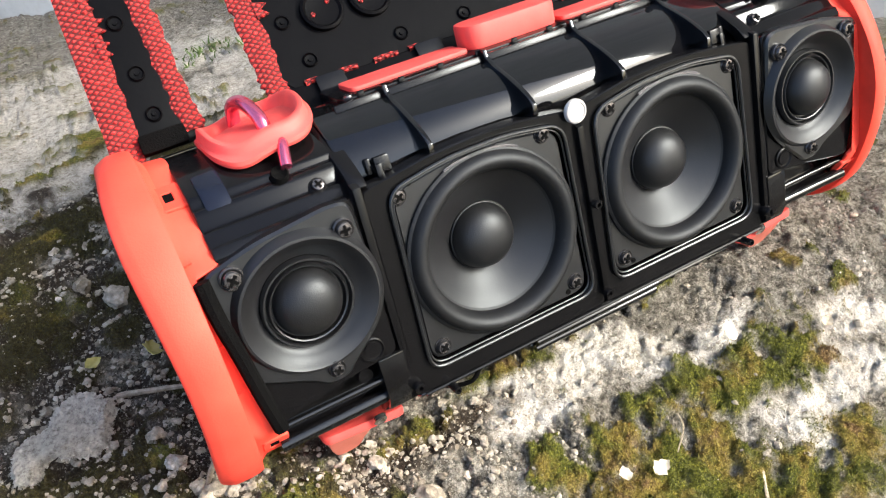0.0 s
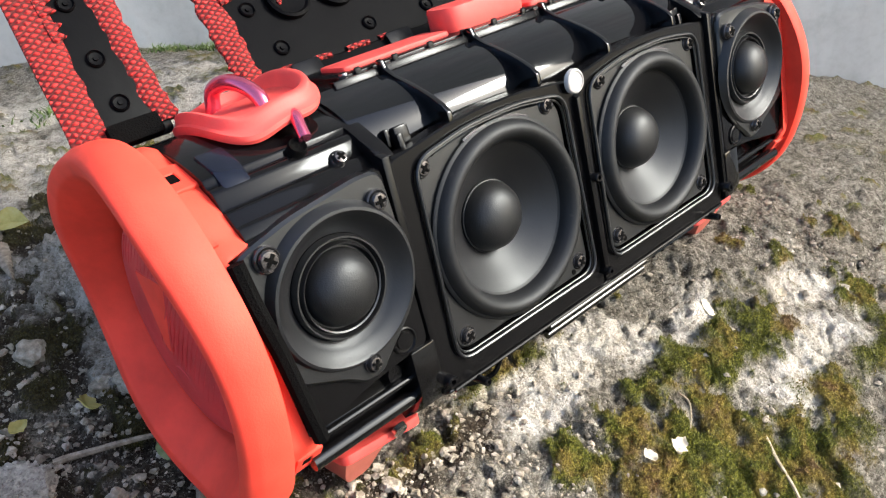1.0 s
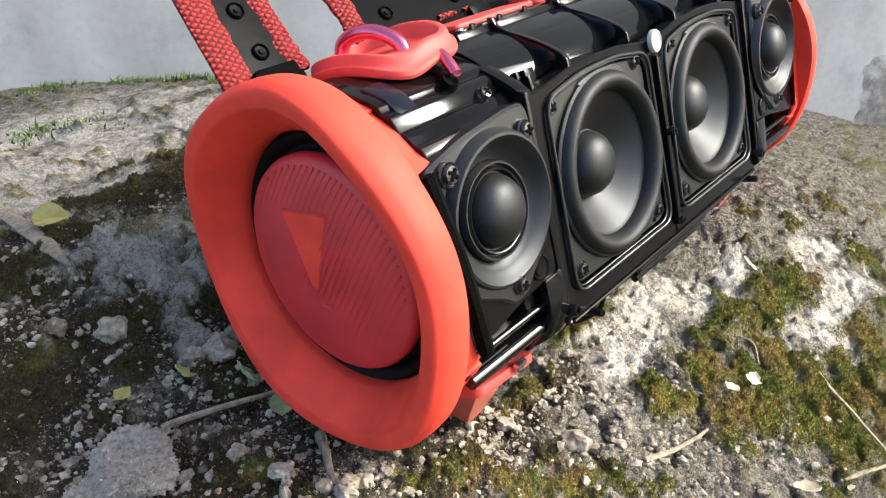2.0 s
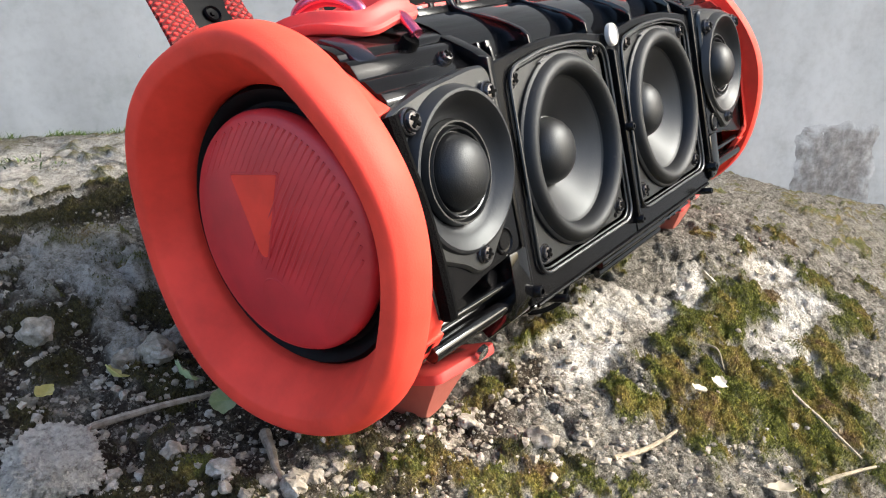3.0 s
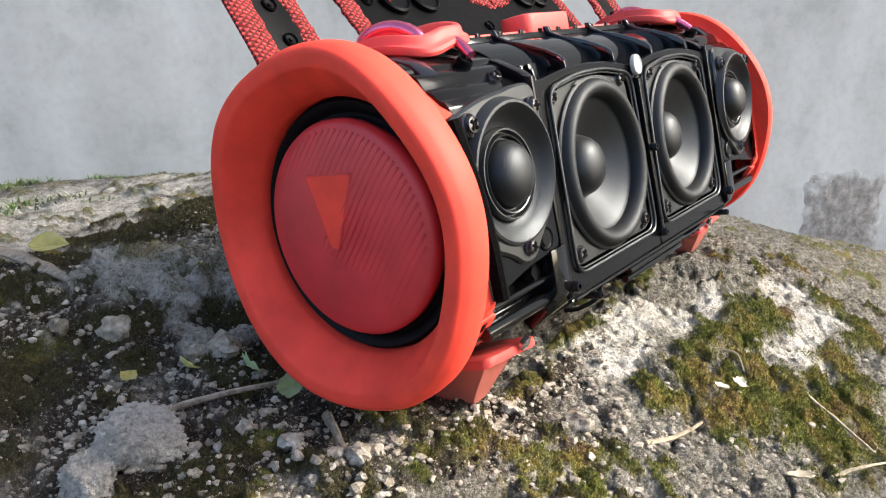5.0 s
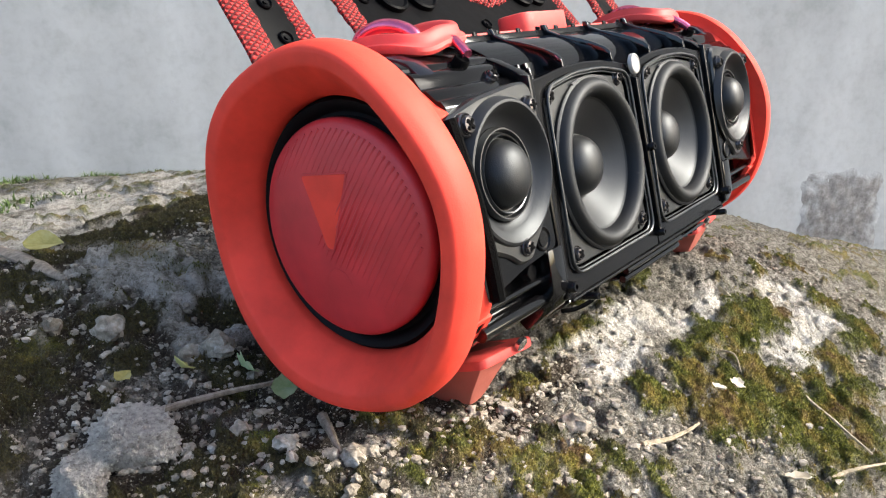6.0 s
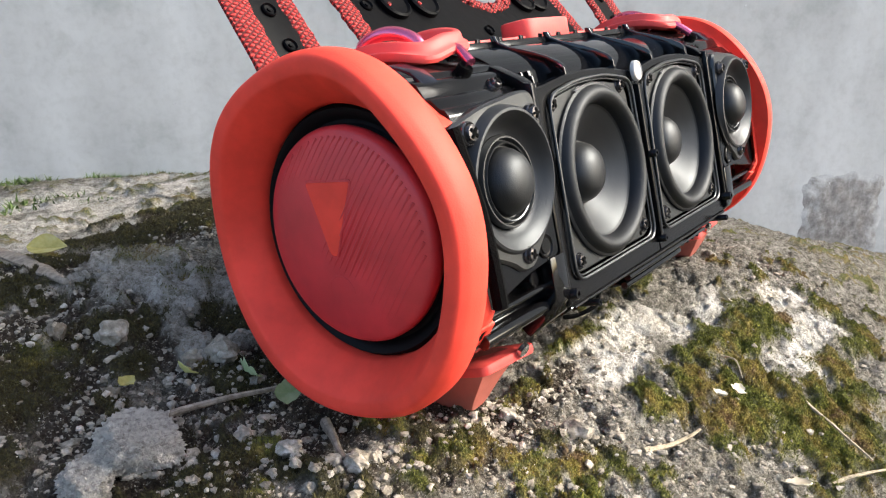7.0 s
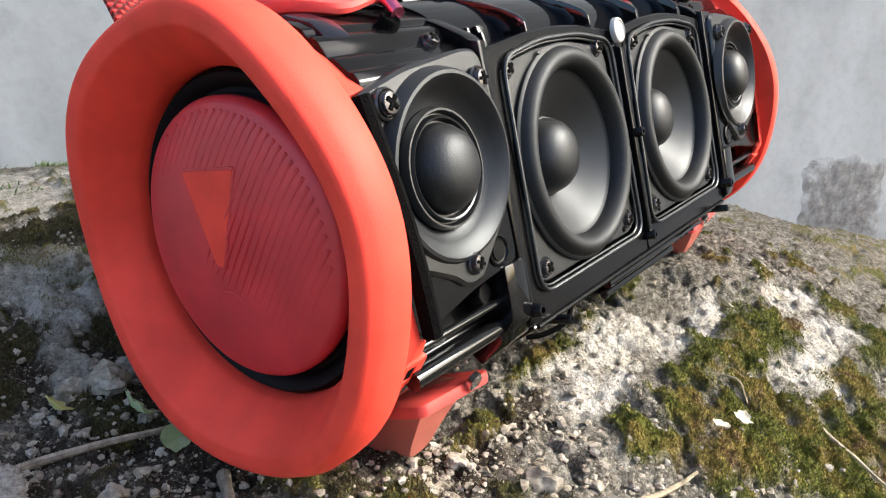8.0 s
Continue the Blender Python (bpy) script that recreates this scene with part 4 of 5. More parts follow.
tray = part("button_tray", prism(round_poly([(-0.074, -0.0115), (0.074, -0.0115), (0.074, 0.0165), (-0.074, 0.0165)], 0.005), 0.0555, 0.0595, "z", 0.0006), M_SATIN, speaker, "black button tray")
part("button_strip", prism(round_poly([(-0.0670, -0.0055), (-0.0165, -0.0055), (-0.0165, 0.0110), (-0.0670, 0.0110)], 0.003), 0.0590, 0.0612, "z", 0.0008), M_REDPAD, tray, "flat red rubber button strip")
part("button_strip", prism(round_poly([(0.0278, -0.0055), (0.0700, -0.0055), (0.0700, 0.0110), (0.0278, 0.0110)], 0.003), 0.0590, 0.0612, "z", 0.0008), M_REDPAD, tray, "flat red rubber button strip")
part("power_button", prism(round_poly([(-0.0155, -0.0060), (0.0268, -0.0060), (0.0268, 0.0115), (-0.0155, 0.0115)], 0.0075), 0.0590, 0.0690, "z", 0.0016), M_REDPAD, tray, "raised red rubber power button block")
for x in (-0.0700, 0.0700):
    part("screw", lathe([(0.0018, 0), (0.0018, 0.0006), (0.0010, 0.0007), (0, 0.0004)], 16, "z"), M_STEEL, tray, "small bright screw", m=pose(x, -0.0090, 0.0595))
for x in np.linspace(-0.066, 0.066, 9):
    part("rim_tooth", prism([(-0.0128, 0.0575), (-0.0128, 0.0605), (-0.0118, 0.0610), (-0.0112, 0.0575)], x - 0.0012, x + 0.0012, "x", 0.0002), M_SATIN, tray)

# feet
def foot(s):
    top = round_poly([(s * 0.0885, -0.0285), (s * 0.1230, -0.0285), (s * 0.1230, 0.0020), (s * 0.0930, 0.0020)], 0.004, 4)
    bm = prism(top, -0.0600, -0.0560, "z", 0.0012)
    for v in bm.verts:
        v.co.z -= 0.10 * (v.co.y + 0.030) + (0.0022 if v.co.x * s < 0.096 else 0)
    f = part("foot", bm, M_REDPAD, speaker, "red rubber foot")
    leg = round_poly([(s * 0.0950, -0.0585), (s * 0.1210, -0.0585), (s * 0.1200, -0.0700), (s * 0.1170, -0.0775), (s * 0.1080, -0.0770), (s * 0.1045, -0.0680), (s * 0.1000, -0.0630)], 0.003, 4)
    bm = prism(leg, -0.0245, -0.0060, "y", 0.0030)
    for v in bm.verts:
        if v.co.z < -0.062:
            v.co.y += (-0.062 - v.co.z) * 0.75
    part("foot_leg", bm, M_LEG, f, "brownish red rubber leg")
    part("foot_eye", lathe([(0.0030, -0.001), (0.0030, 0.0008), (0.0024, 0.0012), (0.0017, 0.0006), (0, 0.0003)], 20), M_STEEL, f, "small pale eyelet", m=pose(s * 0.1000, -0.0300, -0.0580, 35, 0, 0))


for s in (-1, 1):
    foot(s)


# ---- fabric flaps standing behind ----
def cloth_strip(path, width, parent, thick=0.0022, ragged=False):
    """A woven strip along a path in the flap's plane, with knobbly threads."""
    bm = bmesh.new()
    pts = smooth_path(path, 14)
    n = 7
    rows = []
    for i, p in enumerate(pts):
        d = (pts[min(i + 1, len(pts) - 1)] - pts[max(i - 1, 0)]).normalized()
        side = Vector((d.y, -d.x, 0))
        row_f, row_b = [], []
        for k in range(n):
            f = k / (n - 1) - 0.5
            wob = 0.0006 * noise.noise((p.x * 400, p.y * 400, k))
            edge = (random.uniform(-0.0012, 0.0008) if ragged and k in (0, n - 1) else 0)
            q = p + side * (f * width + edge)
            crown = thick * 0.5 * (1 - (2 * f) ** 4)
            knob = 0.0
            row_f.append(bm.verts.new((q.x, q.y, crown + knob + wob + thick * 0.3)))
            row_b.append(bm.verts.new((q.x, q.y, -thick * 0.3)))
        rows.append((row_f, row_b))
    for (f1, b1), (f2, b2) in zip(rows, rows[1:]):
        for k in range(n - 1):
            bm.faces.new((f1[k], f1[k + 1], f2[k + 1], f2[k]))
            bm.faces.new((b1[k + 1], b1[k], b2[k], b2[k + 1]))
        bm.faces.new((f1[0], f2[0], b2[0], b1[0]))
        bm.faces.new((f1[-1], b1[-1], b2[-1], f2[-1]))
    return part("cloth_edge", bm, M_CLOTH, parent, "red woven fabric edge")


def flap_plate(outline, hole, parent, name="backing"):
    if hole:
        hx, hy, hr, hv = hole
        bm = ring_plate((hx, hy), lambda a: 1 / math.hypot(math.cos(a) / hr, math.sin(a) / hv), poly_radius(outline, hx, hy), 0.0008, -0.0008, 140, 0.0003, "z")
    else:
        bm = prism(outline, -0.0008, 0.0008, "z", 0.0003)
    return part(name, bm, M_BACK, parent, "black plastic backing")


def stud(parent, u, v, r):
    bm = lathe([(r, 0.0004), (r, 0.0016), (r * 0.86, 0.0021), (r * 0.7, 0.0013), (r * 0.3, 0.0012), (r * 0.25, 0.0018), (0, 0.0018)], 20, "z", (u, v, 0))
    part("stud", bm, M_BACK, parent)


side_flaps = []
for s in (-1, 1):
    fl = new("side_flap")
    fl.parent = speaker
    fl.matrix_local = Matrix.Translation((s * 0.1340, 0.0195, 0.0600)) @ Matrix.Rotation(radians(90 - 26), 4, "X")
    fl["label"] = "narrow upright flap of black plastic edged with red fabric"
    o = s * 0.006
    flap_plate(round_poly([(-0.0130, -0.004), (0.0130, -0.004), (0.0130 + o * -0.3, 0.075), (-0.0130 - o * 0.3, 0.075)], 0.002, 3), None, fl)
    cloth_strip([(-s * -0.0150, -0.010, 0.0010), (-s * -0.0125, 0.004, 0.0015), (-s * -0.0115, 0.030, 0.0015), (-s * -0.0095, 0.075, 0.0015)], 0.0120, fl)
    cloth_strip([(-s * 0.0125, 0.0, 0.0015), (-s * 0.0118, 0.030, 0.0015), (-s * 0.0110, 0.075, 0.0015)], 0.0082, fl, ragged=True)
    for v in (0.010, 0.026, 0.046, 0.062):
        stud(fl, 0.001, v, 0.0030)
    bm = prism(round_poly([(-0.008, -0.004), (0.009, -0.004), (0.009, 0.003), (-0.008, 0.003)], 0.001, 3), 0.0008, 0.0045, "z", 0.0006)
    part("clasp", bm, M_FELT, fl, "black plastic clasp")
    # solid black block added for the shade of the cavity under the clasp
    dark = prism(round_poly([(0.004, 0.0555), (0.020, 0.0545), (0.024, 0.0490), (0.010, 0.0500)], 0.001, 3), *sorted((s * 0.1205, s * 0.1455)), "x", 0.0006)
    part("recess_shade", dark, M_FELT, speaker, "black block painting the shade of the recess behind the hook pad")

main = new("main_flap")
main.parent = speaker
main.matrix_local = Matrix.Translation((0, 0.0200, 0.0595)) @ Matrix.Rotation(radians(90 - 32), 4, "X")
main["label"] = "wide upright flap of black plastic edged with red fabric, with an oval opening"
flap_plate(round_poly([(-0.084, 0.003), (0.084, 0.003), (0.084, 0.105), (-0.084, 0.105)], 0.004, 3), (0.019, 0.043, 0.022, 0.015), main)
cloth_strip([(-0.0870, -0.002, 0.0015), (-0.0865, 0.020, 0.0015), (-0.0850, 0.060, 0.0015), (-0.0840, 0.105, 0.0015)], 0.0095, main, ragged=True)
cloth_strip([(0.0870, -0.002, 0.0015), (0.0865, 0.020, 0.0015), (0.0850, 0.060, 0.0015), (0.0840, 0.105, 0.0015)], 0.0095, main, ragged=True)
for u, l in ((-0.076, 0.006), (-0.062, 0.009), (-0.046, 0.011), (-0.030, 0.006), (0.030, 0.008), (0.046, 0.011), (0.064, 0.008)):
    cloth_strip([(u, 0.0036, 0.0015), (u + l * 0.5, 0.0040, 0.0015), (u + l, 0.0036, 0.0015)], 0.0024, main)
oval = [(0.019 + 0.0245 * math.cos(radians(a)), 0.043 + 0.0175 * math.sin(radians(a)), 0.0015) for a in range(0, 361, 30)]
cloth_strip(oval, 0.0065, main, ragged=True)
for u in (-0.057, -0.036, 0.064, 0.050):
    bm = lathe([(0.0088, 0.0004), (0.0088, 0.0030), (0.0078, 0.0036), (0.0068, 0.0026), (0.0030, 0.0022), (0, 0.0022)], 32, "z", (u, 0.030, 0))
    cup = part("cup", bm, M_BACK, main, "round black moulded cup")
    for a in (0.7, 3.4):
        part("cloth_tuft", lathe([(0.0012, 0.0020), (0.0010, 0.0030), (0, 0.0034)], 8, "z", (u + 0.0045 * math.cos(a), 0.030 + 0.0045 * math.sin(a), 0)), M_CLOTH, cup)
for u, v in ((-0.074, 0.030), (-0.070, 0.012), (-0.03, 0.011), (0.0, 0.011), (0.03, 0.011), (0.070, 0.012), (-0.050, 0.050), (0.045, 0.052), (-0.072, 0.055)):
    stud(main, u, v, 0.0030)
part("hinge_bar", prism([(-0.084, -0.016), (0.084, -0.016), (0.084, 0.005), (-0.084, 0.005)], -0.0022, 0.0006, "z", 0.0005), M_BACK, main, "black plastic hinge bar along the flap's foot")
for u in (-0.066, -0.022, 0.022, 0.066):
    part("hinge", prism(round_poly([(u - 0.006, -0.005), (u + 0.006, -0.005), (u + 0.006, 0.004), (u - 0.006, 0.004)], 0.001, 3), -0.001, 0.0030, "z", 0.0006), M_SATIN, main, "black plastic hinge")


def cloth_tooth(parent, u, v, du, dv):
    """A torn, pointed scrap of fabric at a strip's edge."""
    outline = [(u, v), (u, v + dv), (u + du, v + dv * 0.75), (u + du * 0.45, v + dv * 0.5), (u + du * 0.9, v + dv * 0.15)]
    part("cloth_scrap", prism(outline, 0.0006, 0.0024, "z", 0.0004), M_CLOTH, parent, "torn scrap of red fabric")


for ob in [o for o in bpy.data.objects if o.name.startswith("side_flap")]:
    sgn = -1 if ob.matrix_local.translation.x < 0 else 1
    for k, v in enumerate((0.034, 0.043, 0.052, 0.062)):
        cloth_tooth(ob, sgn * -0.0085, v, sgn * (0.0055 + 0.0012 * (k % 2)), 0.0075)
for v, d in ((0.034, 0.006), (0.043, 0.007), (0.060, 0.005), (0.075, 0.007)):
    cloth_tooth(main, -0.0825, v, d, 0.0075)
    cloth_tooth(main, 0.0825, v, -d, 0.0075)
for k in range(11):
    a = radians(33 * k)
    cloth_tooth(main, 0.019 + 0.0265 * math.cos(a), 0.043 + 0.0195 * math.sin(a), 0.005 * math.cos(a), 0.0050)


# ---- loose things on the ground ----
def lump(r, seed, squash=(1, 1, 0.7), rough=0.35, sub=3):
    """A broken stone: an uneven, faceted lump."""
    bm = bmesh.new()
    bmesh.ops.create_icosphere(bm, subdivisions=sub, radius=1)
    off = Vector((seed * 3.7, seed * 1.9, seed * 5.1))
    for v in bm.verts:
        d = v.co.normalized()
        k = 1 + rough * noise.noise(d * 1.6 + off) + rough * 0.45 * noise.noise(d * 4 + off) + rough * 0.2 * noise.noise(d * 11 + off)
        k += rough * (0.10 * noise.noise(d * 24 + off) + 0.06 * noise.noise(d * 50 + off)) if sub > 4 else 0
        v.co = Vector((d.x * squash[0], d.y * squash[1], d.z * squash[2])) * r * k
    return bm


def chunk(r, seed, squash):
    """A crumbling block of concrete: flat, angular sides covered with granules."""
    bm = bmesh.new()
    bmesh.ops.create_icosphere(bm, subdivisions=6, radius=1)
    rng = random.Random(seed)
    cuts = [(Vector((rng.uniform(-1, 1), rng.uniform(-1, 1), rng.uniform(-0.5, 0.8))).normalized(), rng.uniform(0.60, 0.80)) for _ in range(9)]
    cuts.append((Vector((0.1, -0.15, 1)).normalized(), 0.50))
    for v in bm.verts:
        d = v.co.normalized()
        k = min([1.0] + [c / d.dot(n) for n, c in cuts if d.dot(n) > 0.05])
        k *= 1 + 0.10 * noise.noise(d * 3 + Vector((seed, 0, 0)))
        k += 0.20 * (0.5 - noise.voronoi(d * 8 + Vector((seed, 3, 0)))[0][0]) + 0.10 * (0.5 - noise.voronoi(d * 15)[0][0])
        v.co = Vector((d.x * squash[0], d.y * squash[1], d.z * squash[2])) * r * k * 1.25
    return bm


def on_ground(ob, x, y, lift=0.0, turn=0.0, tilt=0.0):
    ob.matrix_world = pose(x, y, ground_at(x, y) + lift, tilt, 0, turn)
    return ob


for x, y, r, sq, seed in ((-0.2100, 0.0300, 0.0142, (1.1, 1.0, 0.62), 1), (-0.2290, 0.0300, 0.0108, (1.1, 0.9, 0.55), 2)):
    on_ground(tagged(part("concrete_chunk", chunk(r, seed, sq), M_ROCK), "grey crumbling piece of broken concrete on dark soil", "stone", "broken concrete"), x, y, 0.0035, 40 * seed)
for x, y, r, seed in ((-0.105, -0.055, 0.0034, 4), (-0.166, -0.032, 0.0042, 5), (-0.171, -0.026, 0.0034, 6), (-0.160, -0.034, 0.0038, 7), (-0.170, -0.036, 0.0040, 8), (-0.094, -0.078, 0.0060, 9),
                      (-0.174, 0.099, 0.0070, 10), (-0.159, 0.066, 0.0050, 11), (-0.180, 0.010, 0.0040, 12), (-0.188, 0.120, 0.0050, 13), (-0.150, 0.058, 0.0070, 14), (-0.176, -0.010, 0.0045, 15)):
    on_ground(tagged(part("pebble", lump(r, seed, (1, 0.85, 0.75), 0.45, 3), M_GRAVEL), "small pale grey pebble on the soil", "stone", "pebbles"), x, y, r * 0.35, seed * 33)


def scatter(count, region, radius, material, name, label, keep, sub=1, squash=0.7, seed=5):
    """Many small stones as one mesh."""
    rng = np.random.default_rng(seed)
    base = bmesh.new()
    bmesh.ops.create_icosphere(base, subdivisions=sub, radius=1)
    base.verts.ensure_lookup_table()
    bv = np.array([v.co for v in base.verts])
    bf = np.array([[v.index for v in f.verts] for f in base.faces])
    base.free()
    x = rng.uniform(region[0], region[1], count)
    y = rng.uniform(region[2], region[3], count)
    p = keep(x, y)
    sel = rng.uniform(0, 1, count) < p
    x, y = x[sel], y[sel]
    z = height(x, y)
    n = len(x)
    r = radius[0] + (radius[1] - radius[0]) * rng.uniform(0, 1, n) ** 5
    jit = 1 + rng.uniform(-0.42, 0.42, (n, len(bv), 1))
    sc = np.stack([rng.uniform(0.7, 1.2, n), rng.uniform(0.7, 1.2, n), np.full(n, squash)], -1)[:, None, :]
    a = rng.uniform(0, 6.28, n)
    v = bv[None] * jit * sc * r[:, None, None]
    vx = v[..., 0] * np.cos(a)[:, None] - v[..., 1] * np.sin(a)[:, None] + x[:, None]
    vy = v[..., 0] * np.sin(a)[:, None] + v[..., 1] * np.cos(a)[:, None] + y[:, None]
    vz = v[..., 2] + (z + r * 0.08)[:, None]
    verts = np.stack([vx, vy, vz], -1).reshape(-1, 3)
    faces = (bf[None] + (np.arange(n) * len(bv))[:, None, None]).reshape(-1, 3)
    me = bpy.data.meshes.new(name)
    me.from_pydata(verts.tolist(), [], faces.tolist())
    me.materials.append(material)
    return tagged(new(name, me), label, "gravel", kind="stuff")


def soil_keep(x, y):
    moss, pale, soil = masks(x, y)
    loose = np.clip(0.10 + soil * 0.33 + 0.5 * smooth(0.0, 0.3, fbm(x, y, 0.03, 3, 91)), 0, 1) * (1 - 0.85 * moss)
    return loose * (1 - 0.85 * pale) * np.where(x > -0.06, 0.45 + 0.55 * soil, 1.0)


scatter(75000, (-0.28, 0.20, -0.20, 0.22), (0.0003, 0.0021), M_GRAVEL, "gravel", "fine pale gravel and grit strewn over soil and concrete", soil_keep, 1)
scatter(5000, (-0.26, -0.02, -0.16, -0.02), (0.0003, 0.0018), M_GRAVEL, "grit", "fine grey grit in front of the speaker", lambda x, y: 0.9 * (1 - masks(x, y)[0]), 1, seed=9)
scatter(2200, (-0.27, -0.05, -0.07, 0.16), (0.0008, 0.0031), M_GRAVEL, "gravel", "coarser pale grey gravel lying on dark soil", lambda x, y: 0.75 * smooth(-0.1, 0.2, fbm(x, y, 0.05, 3, 93)), 2, seed=17)


def moss_tufts(count, seed=3):
    """Moss: a great many tiny pointed shoots in cushions."""
    rng = np.random.default_rng(seed)
    x, y = rng.uniform(-0.28, 0.24, count), rng.uniform(-0.22, 0.28, count)
    m = masks(x, y)[0]
    sel = rng.uniform(0, 1, count) < m ** 1.5
    x, y = x[sel], y[sel]
    n = len(x)
    z = height(x, y)
    h = rng.uniform(0.0003, 0.0013, n)
    a = rng.uniform(0, 6.28, n)
    w = rng.uniform(0.00022, 0.00048, n)
    lean = rng.uniform(-0.8, 0.8, (n, 2)) * h[:, None]
    verts = np.zeros((n, 4, 3))
    for k in range(3):
        verts[:, k, 0] = x + w * np.cos(a + 2.09 * k)
        verts[:, k, 1] = y + w * np.sin(a + 2.09 * k)
        verts[:, k, 2] = z - 0.0003
    verts[:, 3] = np.stack([x + lean[:, 0], y + lean[:, 1], z + h], -1)
    base = np.arange(n)[:, None] * 4
    faces = np.concatenate([base + np.array([0, 1, 3]), base + np.array([1, 2, 3]), base + np.array([2, 0, 3])])
    me = bpy.data.meshes.new("moss")
    me.from_pydata(verts.reshape(-1, 3).tolist(), [], faces.tolist())
    me.attributes.new("brown", "FLOAT", "POINT").data.foreach_set("value", np.repeat(mask(BROWN, x, y, 55, 0.3), 4).astype(np.float32))
    me.materials.append(M_MOSS)
    return tagged(new("moss", me), "olive green moss cushions growing on the concrete", "moss", kind="stuff")


moss_tufts(750000)


def twig(points, r, material, label, knots=True):
    zs = [ground_at(x, y) for x, y, lift in points]
    mean = sum(zs) / len(zs)
    pts = [(x, y, max(0.7 * mean + 0.3 * z, z - 0.002) + lift) for (x, y, lift), z in zip(points, zs)]
    line = smooth_path(pts, 8)
    line = [p + Vector((noise.noise(p * 90), noise.noise(p * 90 + Vector((5, 0, 0))), 0)) * r * 0.6 for p in line]
    ob = part("twig", tube(line, r, 8, taper=lambda t: 1.0 - 0.55 * t), material)
    return tagged(ob, label, "twig", "dry twigs")


twig([(-0.0775, -0.1000, 0.0018), (-0.060, -0.1055, 0.0025), (-0.0435, -0.1100, 0.0022)], 0.0013, M_STRAW, "short pale dry stalk lying on moss")
twig([(0.037, -0.126, 0.001), (0.030, -0.137, 0.002), (0.022, -0.149, 0.0015), (0.009, -0.168, 0.001)], 0.0011, M_STRAW, "long thin pale dry stalk lying across moss")
twig([(-0.012, -0.156, 0.001), (0.002, -0.164, 0.002), (0.019, -0.173, 0.001)], 0.0011, M_STRAW, "thin pale dry stalk among gravel")
twig([(-0.190, 0.043, 0.0015), (-0.171, 0.034, 0.0025), (-0.152, 0.025, 0.003), (-0.132, 0.017, 0.002)], 0.0015, M_TWIG, "thin grey-brown dry twig lying on soil")
twig([(-0.153, -0.004, 0.003), (-0.160, -0.016, 0.004), (-0.169, -0.029, 0.003)], 0.0022, M_TWIG, "short split dry twig beside pebbles")
twig([(0.016, -0.098, 0.004), (0.012, -0.106, 0.008), (0.004, -0.112, 0.004)], 0.0006, M_STRAW, "thin dry stem in moss")


def leaf(x, y, length, width, material, label, turn, tilt, curl=0.25, lobes=0.0, lift=0.003):
    """A leaf with a midrib fold, curled lengthwise."""
    bm = bmesh.new()
    rows = []
    n = 12
    for i in range(n + 1):
        t = i / n
        w = width * 0.5 * math.sin(math.pi * t ** 0.8) * (1 + lobes * math.sin(t * 19)) + 0.0002
        row = []
        for k in range(-3, 4):
            f = k / 3
            row.append(bm.verts.new(((t - 0.5) * length, f * w, abs(f) * w * 0.45 + curl * length * (t - 0.5) ** 2 + 0.0006 * noise.noise((t * 6, f * 3, x * 99)))))
        rows.append(row)
    for p, q in zip(rows, rows[1:]):
        for k in range(6):
            bm.faces.new((p[k], p[k + 1], q[k + 1], q[k]))
    geom = bmesh.ops.extrude_face_region(bm, geom=bm.faces[:])
    bmesh.ops.translate(bm, vec=(0, 0, -0.00025), verts=[g for g in geom["geom"] if isinstance(g, bmesh.types.BMVert)])
    ob = part("leaf", bm, material)
    ob.matrix_world = pose(x, y, ground_at(x, y) + lift, tilt, 0, turn)
    return tagged(ob, label, "leaf", "fallen leaves")


leaf(-0.143, 0.210, 0.021, 0.015, M_LEAFY, "fallen yellow leaf on dark soil", -50, 25, lift=0.006)
leaf(-0.1530, 0.0400, 0.015, 0.010, M_LEAFG, "torn pale green leaf on soil", 75, 55, 0.4, 0.3, 0.005)
leaf(-0.1550, 0.0130, 0.011, 0.009, M_LEAFG, "curled pale green leaf beside the speaker", -40, 45, 0.8, 0.1, 0.007)
leaf(-0.194, 0.0590, 0.008, 0.006, M_LEAFY, "small yellow leaf beside broken concrete", 20, 15, 0.5, 0.1, 0.007)
leaf(-0.169, 0.059, 0.011, 0.009, M_LEAFY, "small dull yellow leaf on soil", 80, 45, 0.6, 0.2, 0.006)
leaf(0.058, -0.083, 0.012, 0.008, M_PETAL, "dry white petal beside moss", 40, 40, 0.6, 0.0, 0.010)
leaf(-0.006, -0.113, 0.009, 0.006, M_PETAL, "dry white petal on moss", 10, 20, 0.7, 0.2, 0.005)
leaf(-0.022, -0.110, 0.007, 0.005, M_PETAL, "dry cream petal on moss", 70, 10, 0.7, 0.1, 0.005)
leaf(-0.036, -0.148, 0.012, 0.008, M_PETAL, "dry cream leaf among gravel", 120, 15, 0.5, 0.1, 0.003)
leaf(0.110, -0.095, 0.008, 0.005, M_PETAL, "dry cream petal on moss", 20, 10, 0.7, 0.1, 0.005)


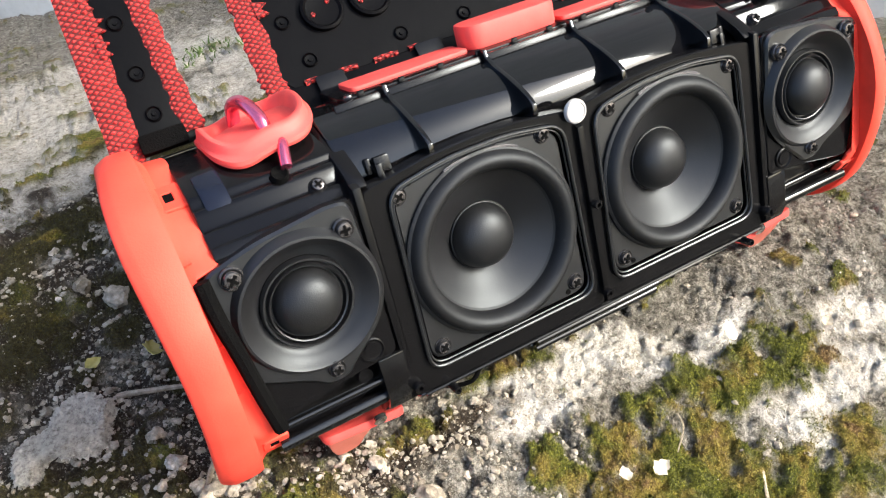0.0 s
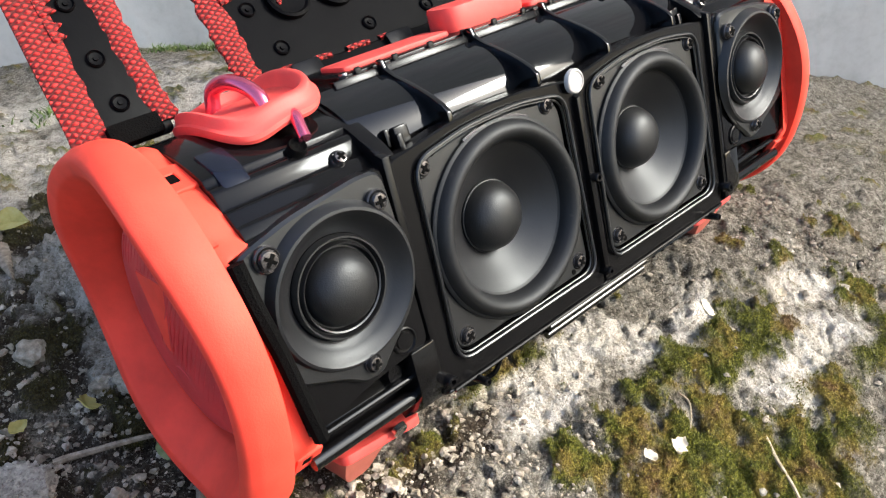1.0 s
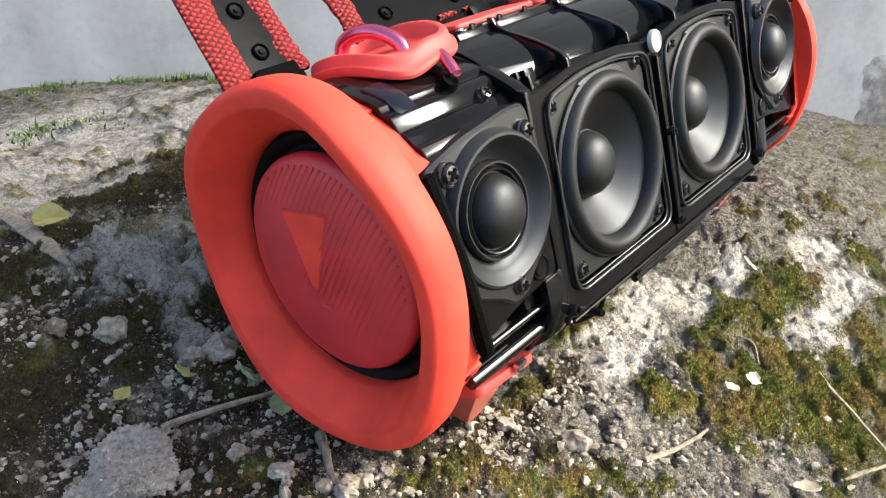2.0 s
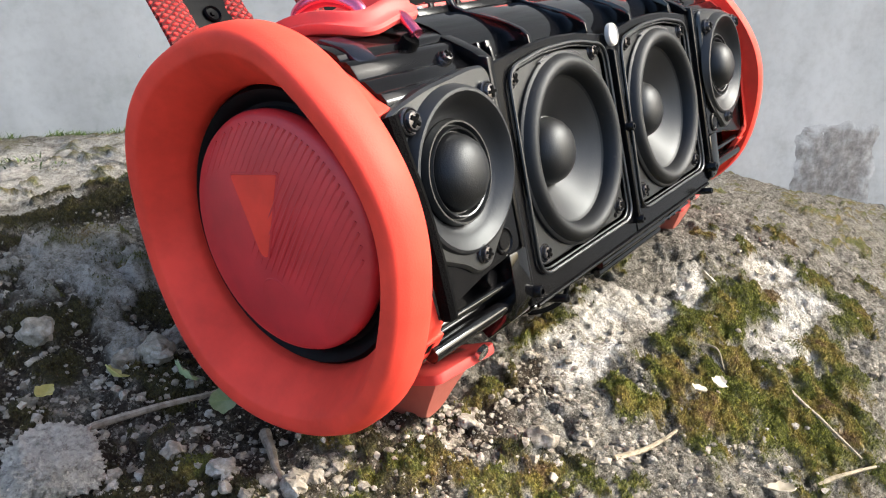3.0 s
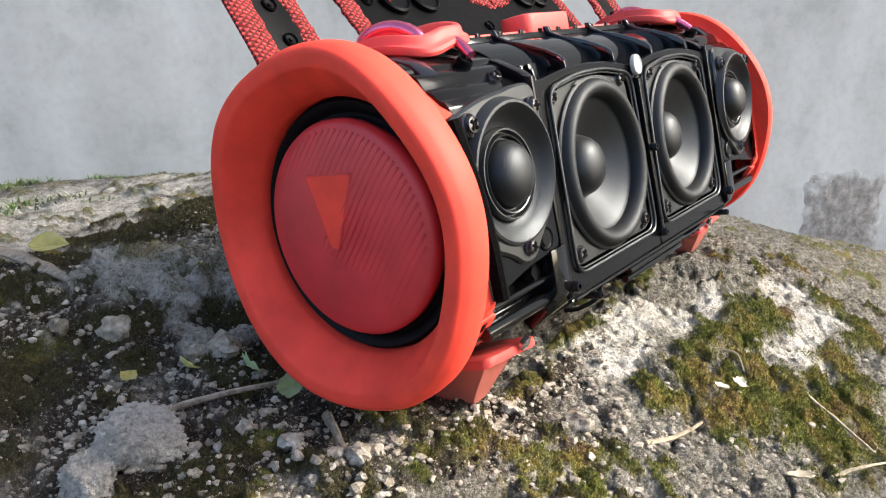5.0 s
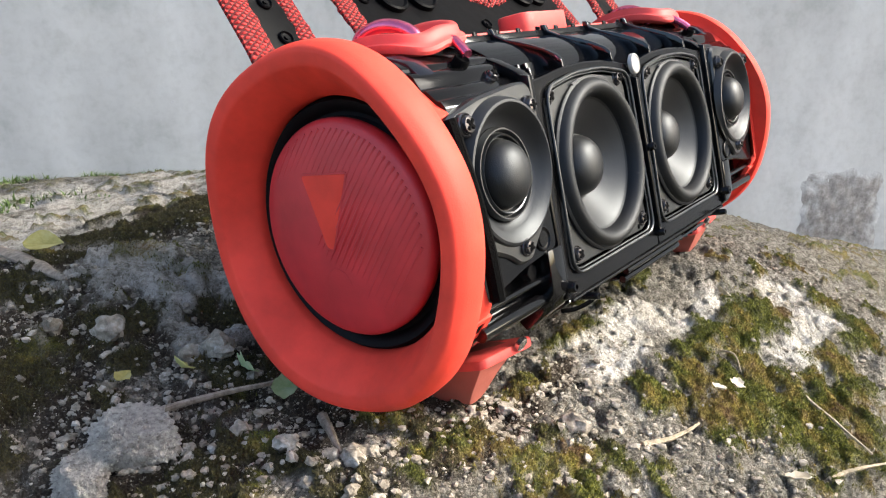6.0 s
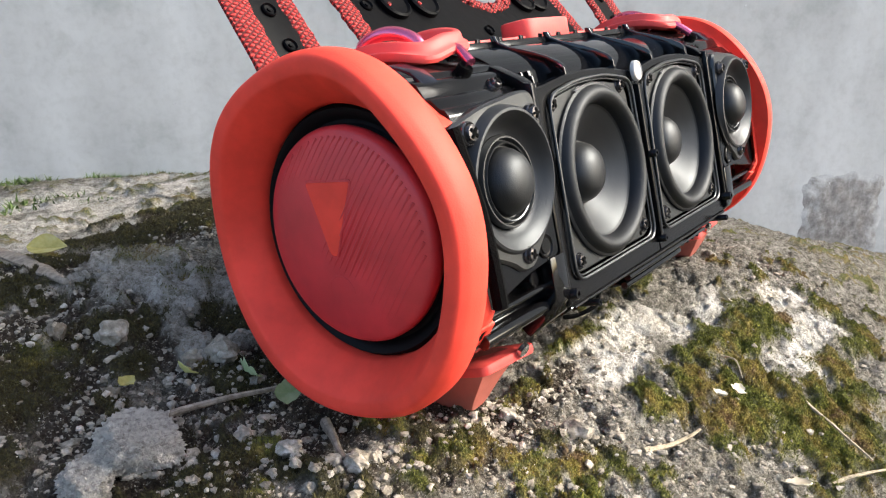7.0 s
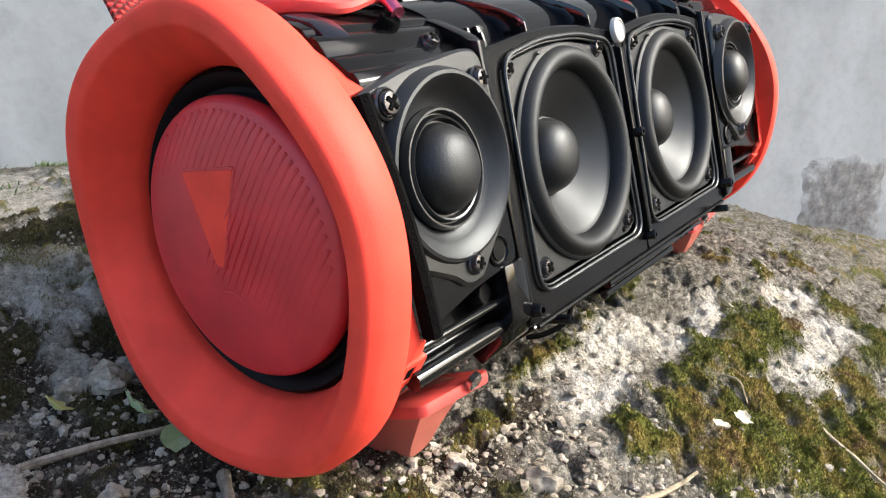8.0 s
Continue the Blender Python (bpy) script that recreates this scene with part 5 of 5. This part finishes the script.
def bark_strip():
    """A flat, slightly bowed strip of bark, tapering at one end."""
    bm = bmesh.new()
    ends = Vector((-0.146, 0.268, 0)), Vector((-0.161, 0.156, 0))
    side = Vector((0.99, 0.13, 0))
    za, zb = ground_at(-0.148, 0.245) + 0.007, ground_at(-0.160, 0.165) + 0.005
    rows = []
    for i in range(25):
        t = i / 24
        p = ends[0].lerp(ends[1], t)
        w = 0.0046 * min(1, (1 - t) * 3.0 + 0.12) * (1 + 0.15 * noise.noise((t * 9, 0, 0)))
        z = za + (zb - za) * t + 0.002 * math.sin(math.pi * t)
        row = [p + side * (w * f) + Vector((0, 0, z + 0.0016 * (1 - f * f) + 0.0005 * noise.noise((f * 6, t * 8, 2)))) for f in (-1, -0.5, 0, 0.5, 1)]
        row += [p + side * (w * f) + Vector((0, 0, z - 0.0012)) for f in (1, -1)]
        rows.append([bm.verts.new(q) for q in row])
    for p, q in zip(rows, rows[1:]):
        for k in range(7):
            j = (k + 1) % 7
            bm.faces.new((p[k], p[j], q[j], q[k]))
    bm.faces.new(rows[0])
    bm.faces.new(rows[-1])
    return tagged(part("bark_strip", bm, M_TWIG), "straight grey strip of bark lying on soil", "bark")


bark_strip()


def grass(patches):
    """Short, thin, bent grass blades in patches at the foot of the wall."""
    rng = random.Random(4)
    bm = bmesh.new()
    for x, y, count, h, spread in patches:
        for _ in range(count):
            a, lean = rng.uniform(0, 6.28), rng.uniform(0.4, 1.2)
            l, w = h * rng.uniform(0.4, 1.0), rng.uniform(0.0007, 0.0014)
            bx, by = x + rng.gauss(0, spread), y + rng.gauss(0, spread * 0.7)
            bz = ground_at(bx, by) - 0.001
            rows = []
            for i in range(4):
                t = i / 3
                cx, cy, cz = bx + math.cos(a) * lean * l * t * t, by + math.sin(a) * lean * l * t * t, bz + l * t * (1 - 0.3 * lean * t)
                ww = w * (1 - t) + 0.0001
                rows.append([bm.verts.new((cx - math.sin(a) * ww, cy + math.cos(a) * ww, cz)), bm.verts.new((cx, cy, cz + 0.3 * ww)), bm.verts.new((cx + math.sin(a) * ww, cy - math.cos(a) * ww, cz))])
            for p, q in zip(rows, rows[1:]):
                for k in range(2):
                    bm.faces.new((p[k], p[k + 1], q[k + 1], q[k]))
    return tagged(part("grass", bm, M_GRASS), "short sparse green grass at the foot of the wall", "grass", kind="stuff")


grass(((0.0, 0.42, 25, 0.005, 0.012), (-0.025, 0.485, 110, 0.010, 0.022), (0.19, 0.70, 260, 0.012, 0.02), (0.24, 0.67, 260, 0.014, 0.022), (-0.06, 0.45, 25, 0.005, 0.012), (0.11, 0.78, 160, 0.012, 0.02)))
